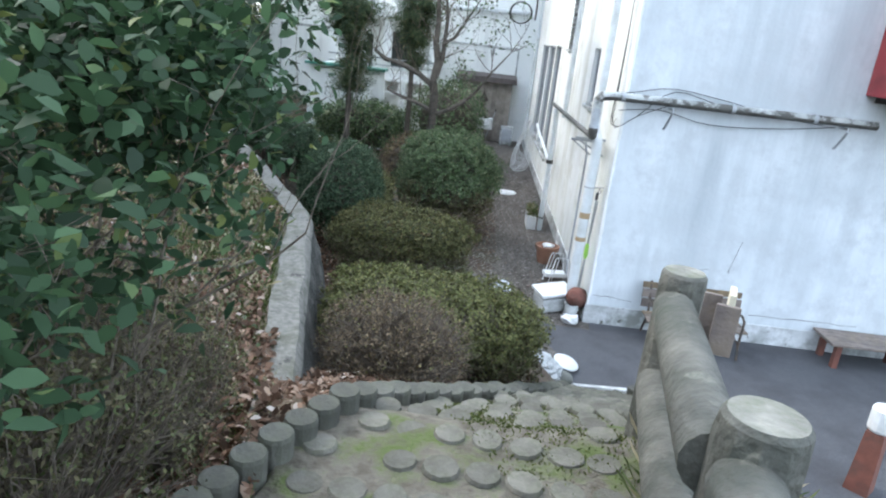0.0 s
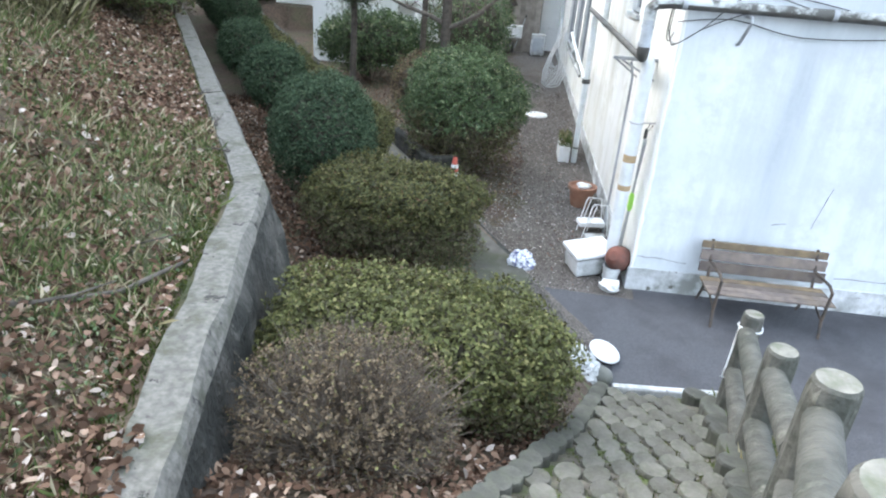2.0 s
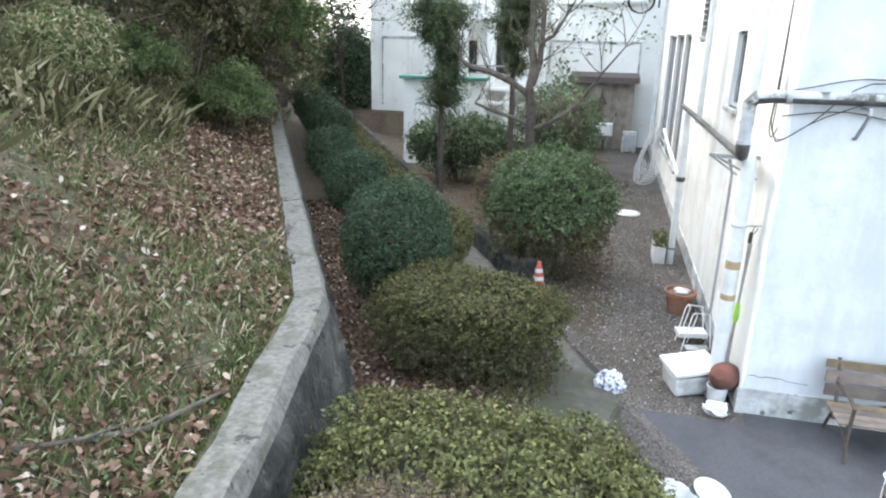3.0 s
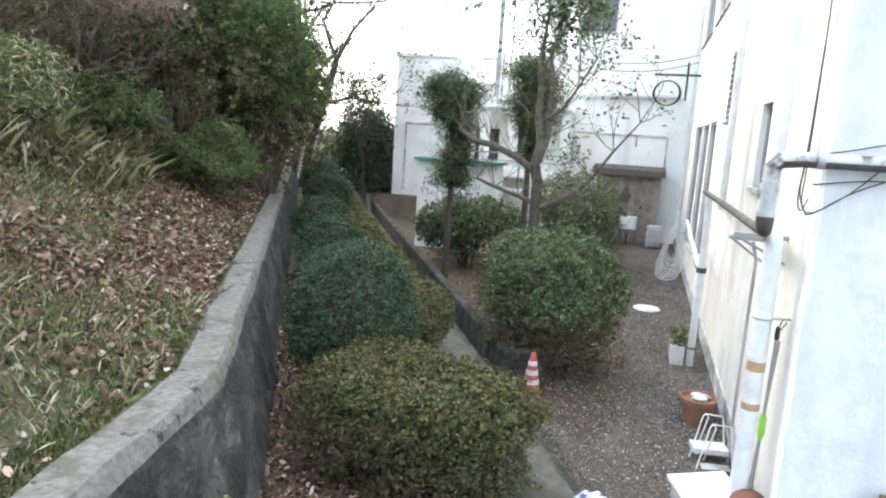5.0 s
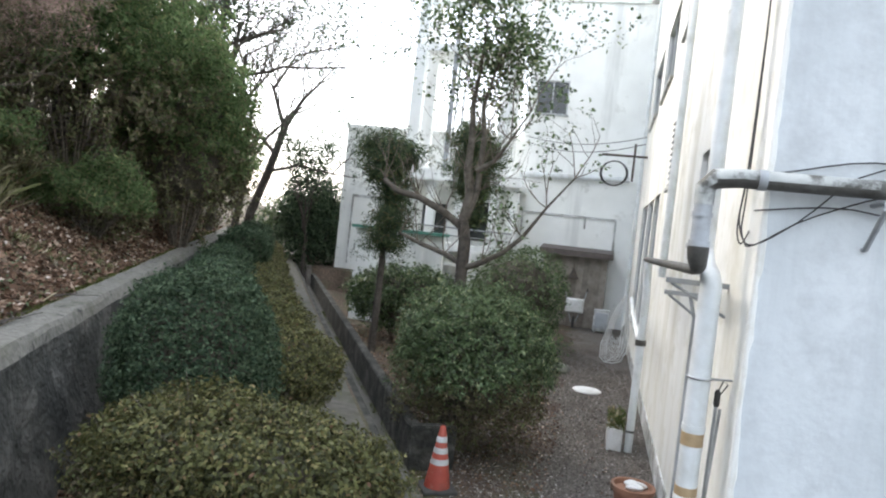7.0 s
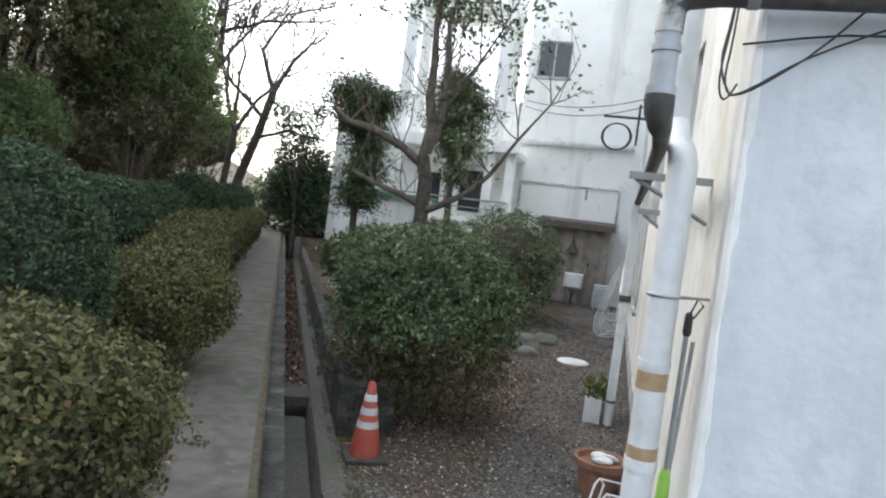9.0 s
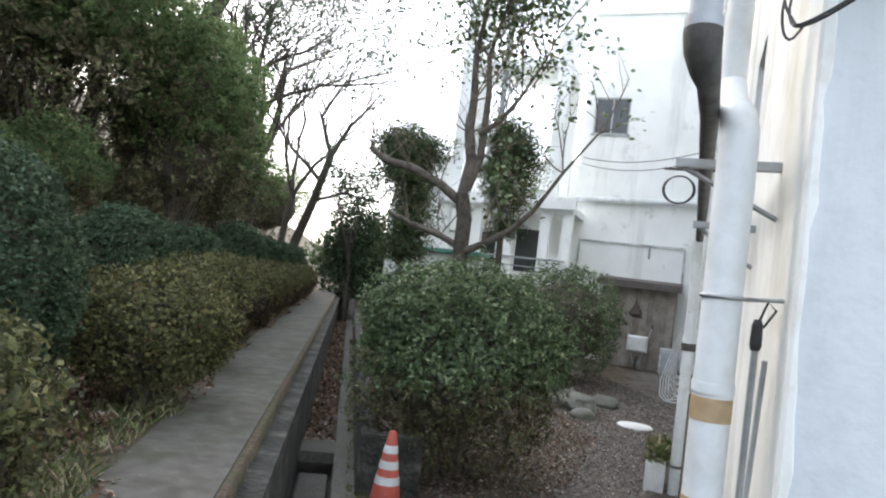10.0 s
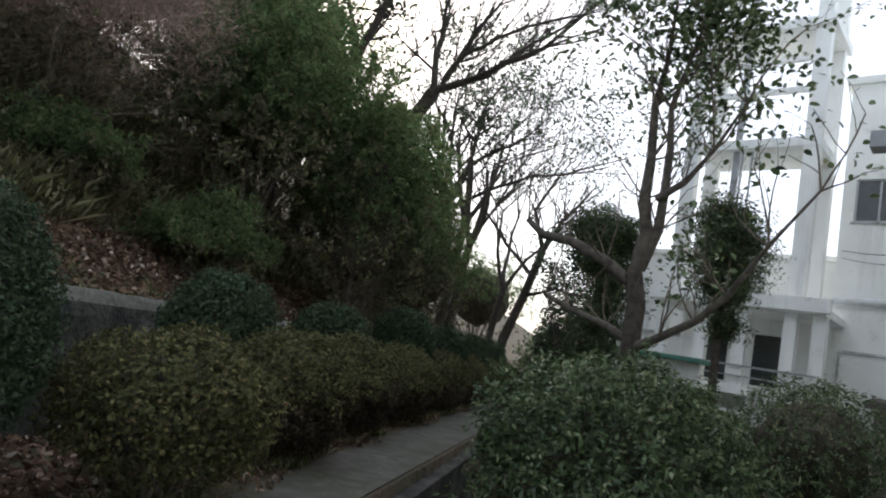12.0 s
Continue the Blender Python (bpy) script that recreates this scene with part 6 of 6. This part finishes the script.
for k, (x, y, z, a, b, c, kind, n) in enumerate(woods):
    if kind == "redtwig":
        red_shrub(x, y, z, a, b, c, 200 + k)
        continue
    lab = {"bright": "wild green evergreen shrub on the bank", "dark": "dense dark evergreen on the wooded bank", "grass": "tuft of dwarf bamboo on the bank"}[kind]
    near = x > -8.6
    if kind == "grass":
        bush("bamboo_tuft", lab, (x, y, z), (a, b, c), n * 3, 0.1, L["grass"], 200 + k, 2.0, 0.8, 0.35, core=False, reach=True, cluster=10, aspect=0.13, nst=60, trunkr=0.005)
    else:
        bush("wild_shrub", lab, (x, y, z), (a, b, c), int(n * 2.3), 0.075 if near else 0.1, L["woods"], 200 + k, 2.0, 0.75 if near else 0.6, 0.6 if near else 0.42, core=not near and (kind == "dark" or x < -10), reach=True, cluster=12, aspect=0.4, nst=24, trunkr=0.02, under=0.25)


def near_branch():
    """The leafy shrub beside the top of the steps."""
    x, y = -3.3, -7.9
    g = ground_z(x, y)
    e = thing("steps_shrub", (x, y, g), "broad-leaved evergreen shrub beside the top of the steps", "shrub")
    rg = random.Random(31)
    bm = bmesh.new()
    tips = []
    for k in range(10):
        a = rg.uniform(0, 6.28)
        grow(bm, rg, Vector((0, 0, -0.05)), Vector((0.45 * math.cos(a) + 0.1, 0.6 * math.sin(a), 1)).normalized(), 0.85, 0.018, 3, tips, 0.7, 0.1, 0.66)
    part("stem_tangle", bm, M["twig"], e, "", "stuff")
    rng = np.random.default_rng(32)
    t = np.array([tuple(p) for p in tips])
    t = t[(t[:, 2] > 0.75) & (t[:, 0] + x < -2.5)]
    pos = np.repeat(t, 22, axis=0) + rng.normal(0, 0.08, (len(t) * 22, 3))
    more = rng.normal(0, 1, (430, 3)) * (0.3, 0.3, 0.22) + (-3.12 - x, -7.35 - y, 3.78 - g)
    pos = np.concatenate((pos, np.repeat(more, 12, axis=0) + rng.normal(0, 0.07, (5160, 3))))
    pos = pos[(pos[:, 0] + x < -2.48)]
    v, f = broad_leaves(rng, pos, np.tile((0, 0, 1.0), (len(pos), 1)), 0.054, 0.029, 0.75)
    raw("foliage", v, f, L["shade"], e)
    for k, (bx, by, bz, br) in enumerate(((-3.1, -8.75, 2.75, 0.4), (-3.2, -7.75, 2.93, 0.46), (-3.75, -7.2, 3.0, 0.56), (-3.2, -7.0, 2.62, 0.34), (-3.7, -8.3, 3.1, 0.6))):
        bush("low_shrub", "low brownish-green twiggy undergrowth beside the steps", (bx, by, bz - 0.1), (br, br, 0.36), 9000, 0.026, L["under"], 90 + k, 2.0, 0.8, 0.3, core=False, reach=True, nst=30, trunkr=0.004, bare=150, aspect=0.4)


near_branch()


# ---- stones, twigs, litter ----
def rocks():
    rg = random.Random(14)
    for k, (x, y, r) in enumerate(((-1.9, 9.1, 0.28), (-1.75, 8.5, 0.16), (-2.2, 9.5, 0.25), (-1.6, 10.0, 0.2))):
        e = thing("garden_rock", (x, y, 0), "mossy grey garden rock at the bed edge", "rock", "garden rocks")
        bm = bmesh.new()
        bmesh.ops.create_icosphere(bm, subdivisions=3, radius=r)
        for v in bm.verts:
            q = 1 + 0.35 * noise.noise(v.co * 5 + Vector((k * 4, 0, 0)))
            v.co = Vector((v.co.x * q * 1.2, v.co.y * q, max(-0.02, v.co.z * q * 0.75 + r * 0.3)))
        part("rock", bm, M["stone"], e)
    e = thing("fallen_branch", (-3.95, -4.9, ground_z(-3.95, -4.9)), "dead branch lying on the leafy bank", "branch")
    bm = bmesh.new()
    pts = []
    for t in np.linspace(0, 1, 9):
        px, py = -4.35 + 0.75 * t, -5.9 + 1.9 * t
        wob = Vector((rg.uniform(-0.03, 0.03), rg.uniform(-0.03, 0.03), rg.uniform(-0.01, 0.02)))
        pts.append(Vector((px, py, ground_z(px, py) + 0.03 + 0.03 * math.sin(t * 9))) + wob - e.location)
    tube(bm, pts, list(np.linspace(0.032, 0.011, 9)), 7)
    tube(bm, [pts[4], pts[4] + Vector((0.2, 0.1, 0.02)), pts[4] + Vector((0.28, 0.35, -0.02))], [0.012, 0.008, 0.004], 5)
    part("branch", bm, M["palebark"], e)


rocks()


def scatter(name, n, seed, region, material, length, width, tilt, lift=(0.005, 0.03), upright=False, clump=0.0):
    rng = np.random.default_rng(seed)
    pts = []
    while len(pts) < n:
        s, p = rng.uniform(*region[0]), rng.uniform(*region[1])
        if clump and math.sin(s * 2.3 + seed) * math.sin(p * 3.1 + s) + rng.normal(0, 0.5) < clump - 0.6:
            continue
        x, y = xy(s, p)
        if not region[2](x, y, s, p):
            continue
        pts.append((x, y, ground_z(x, y) + rng.uniform(*lift)))
    pts = np.array(pts)
    if upright:
        nor = rng.normal(0, 1, (n, 3)) * (1, 1, 0.15)
        v = np.empty((n, 4, 3))
        d = rng.normal(0, 0.55, (n, 3))
        d[:, 2] = 1
        ln = (length * rng.uniform(0.5, 1.4, n))[:, None]
        side = np.cross(d, nor)
        side /= np.linalg.norm(side, axis=1)[:, None] + 1e-9
        v[:, 0] = pts - side * width / 2
        v[:, 1] = pts + side * width / 2
        v[:, 2] = pts + d * ln * 0.6 + side * width * 0.4
        v[:, 3] = pts + d * ln * 0.85 + np.cross(side, d) * ln * 0.1
        raw(name, v.reshape(-1, 3), np.arange(n * 4).reshape(n, 4), material, None, "", "stuff")
    else:
        v, f = (broad_leaves if length > 0.05 and width > 0.02 else blades)(rng, pts, np.tile((0, 0, 1.0), (n, 1)), length, width, tilt)
        raw(name, v, f, material, None, "", "stuff")


L["mosses"] = leafmat("moss_tufts", [(0.0, (0.04, 0.055, 0.015)), (1.0, (0.11, 0.13, 0.035))], 0.9)
def fallen_twigs():
    rg = random.Random(44)
    for k, (s, p) in enumerate(((0.4, -2.72), (1.3, -2.75), (-1.6, -3.2), (-2.6, -3.6), (0.9, -3.3), (2.6, -2.95))):
        x, y = xy(s, p if s > -0.36 else p + (s + 0.36) * 0.26)
        z = max(ground_z(x, y), 1.93) + 0.015
        e = thing("fallen_twig", (x, y, z), "thin dead twig lying on the bank edge", "twig", "fallen twigs")
        bm = bmesh.new()
        a = rg.uniform(0, 6.28)
        for j in range(3):
            q = Vector((rg.uniform(-0.03, 0.03), rg.uniform(-0.03, 0.03), 0))
            pts = [q]
            for i in range(4):
                aa = a + rg.uniform(-0.5, 0.5) + j * 0.4
                q = q + Vector((math.cos(aa) * 0.12, math.sin(aa) * 0.12, rg.uniform(-0.004, 0.012)))
                pts.append(q)
            tube(bm, pts, [0.007, 0.006, 0.005, 0.004, 0.002], 4)
        part("twig", bm, M["bark"], e)


fallen_twigs()
bank = lambda x, y, s, p: p < wall_p(s) - (0.12 if y < -5.5 else 0.3)
bank_mid = lambda x, y, s, p: p < wall_p(s) - 0.34 and not (s > 1.2 and p > -3.6 - 0.12 * (s - 1.2) and noise.noise(Vector((s * 2, p * 2, 0))) < 0.35)
thick = lambda x, y, s, p: p < -4.3 - 0.4 * math.sin(s * 1.1) - 0.3 * max(0.0, 1.5 - s)
L["thicket"] = leafmat("bank_thicket_blades", [(0.0, (0.05, 0.045, 0.025)), (0.4, (0.12, 0.11, 0.055)), (0.7, (0.15, 0.16, 0.065)), (1.0, (0.42, 0.37, 0.25))], 0.8, 0.3)
terrace = lambda x, y, s, p: wall_p(s) + 0.05 < p < -0.85 and x < edging_x(y) - 0.05 or (y < -5.7 and x < edging_x(y) - 0.08)
tagged_l = [
    ("bank_leaves", 56000, 1, ((-9, 9), (-8, -2.6), bank), L["litter"], 0.06, 0.036, 0.7, (0.0, 0.06), False, 0.2),
    ("bank_grass", 52000, 2, ((-9, 8), (-8, -2.6), bank_mid), L["grass"], 0.1, 0.007, 0, (0, 0.01), True, 0.6),
    ("bank_weeds", 16000, 23, ((-9, 8), (-8, -2.6), bank), L["bright"], 0.035, 0.02, 0.7, (0.01, 0.06), False, 0.6),
    ("bank_straw", 24000, 3, ((-9, 9), (-8, -2.6), bank_mid), L["grass"], 0.09, 0.007, 0.5, (0.01, 0.06), False, 0.4),
    ("bank_thicket", 26000, 31, ((-5, 14), (-9, -4.0), thick), L["thicket"], 0.36, 0.011, 0, (0, 0.02), True, 0.6),
    ("bank_thicket_leaves", 30000, 32, ((-5, 14), (-9, -4.0), thick), L["thicket"], 0.09, 0.03, 0.9, (0.05, 0.4), False, 0.6),
    ("wall_foot_leaves", 9000, 33, ((0.5, 14), (-4.2, -2.7), bank), L["litter"], 0.075, 0.05, 0.7, (0.0, 0.05), False, 0.0),
    ("terrace_leaves", 17000, 4, ((-6, 7), (-4, -0.8), terrace), L["litter"], 0.06, 0.03, 0.8, (0.0, 0.06), False, 0.0),
    ("far_bank_leaves", 5000, 5, ((8, 24), (-7, -2.7), bank), L["litter"], 0.11, 0.08, 0.4, (0.0, 0.04), False, 0.0),
]
for a in tagged_l:
    scatter(*a)
scatter("bed_leaves", 6000, 12, ((3.0, 14), (0.9, 4), lambda x, y, s, p: y > 2.9 and x < -1.3), L["litter"], 0.05, 0.03, 0.5, (0.0, 0.03))
scatter("terrace_grass", 5000, 13, ((-2.5, 2), (-2.2, -0.8), lambda x, y, s, p: y > -3.4 and wall_p(s) + 0.9 < p), L["grass"], 0.045, 0.006, 0, (0, 0.01), True, 0.3)
scatter("drain_leaves", 2600, 6, ((5.75, 24), (0.12, 0.48), lambda x, y, s, p: True), L["litter"], 0.07, 0.045, 0.6, (0.18, 0.26))
L["stones"] = leafmat("gravel_stones", [(0.0, (0.066, 0.057, 0.05)), (0.6, (0.17, 0.153, 0.138)), (0.92, (0.32, 0.3, 0.275)), (1.0, (0.6, 0.59, 0.56))], 0.9, 0.0)
scatter("gravel_stones", 60000, 10, ((-1, 16), (0.5, 7), lambda x, y, s, p: -4 < x < -0.03 and y > -0.25 and not (0.7 < p < 0.9 and s > 3.8)), L["stones"], 0.028, 0.022, 0.5, (0.0, 0.012))
scatter("coping_moss", 14000, 24, ((-5, 20), (-3.9, -2.7), lambda x, y, s, p: wall_p(s) - 0.5 < p < wall_p(s) - 0.27), L["mosses"], 0.03, 0.012, 0, (0, 0.01), True, 0.4)
scatter("near_bank_leaves", 18000, 21, ((-9, -2), (-6.5, -2.7), bank), L["litter"], 0.06, 0.03, 0.8, (0.0, 0.06))
scatter("near_bank_grass", 18000, 22, ((-9, -1), (-6.5, -2.7), bank), L["grass"], 0.06, 0.006, 0, (0, 0.01), True, 0.2)
scatter("gravel_bits", 5000, 7, ((0, 20), (0.7, 9), lambda x, y, s, p: x < -0.1 and y > -0.1 and not (p < 1.1 and s > 3.8)), L["litter"], 0.035, 0.03, 0.4, (0.003, 0.012))
scatter("edge_grass", 3500, 8, ((-9, 2), (-3, 4), lambda x, y, s, p: y < -2.2 and (fence_x(y) - 0.1 < x < fence_x(y) + 0.9)), L["grass"], 0.12, 0.012, 0, (0, 0.01), True)
scatter("step_moss", 9000, 9, ((-9, 1), (-3, 4), lambda x, y, s, p: y < -2.6 and edging_x(y) + 0.1 < x < fence_x(y) - 0.1), L["mosses"], 0.016, 0.008, 0, (0, 0.004), True, 0.5)
scatter("path_edge_grass", 9000, 41, ((-0.6, 18), (-1.1, -0.5), lambda x, y, s, p: p < -0.5 - 0.055 * min(s, 6) + 0.06 * math.sin(s * 3.1) + 0.04 * math.sin(s * 7.7)), L["grass"], 0.07, 0.007, 0, (0.02, 0.03), True, 0.35)
scatter("path_edge_leaves", 3500, 42, ((-0.6, 18), (-1.2, -0.45), lambda x, y, s, p: p < -0.46 - 0.05 * min(s, 6) + 0.1 * math.sin(s * 2.3)), L["litter"], 0.05, 0.03, 0.6, (0.02, 0.04), False, 0.2)
scatter("drain_edge_moss", 5000, 44, ((0.3, 16), (0.48, 0.86), lambda x, y, s, p: p > 0.62 and noise.noise(Vector((s * 2, p * 3, 0))) > -0.1), L["mosses"], 0.02, 0.008, 0, (0.02, 0.03), True, 0.3)
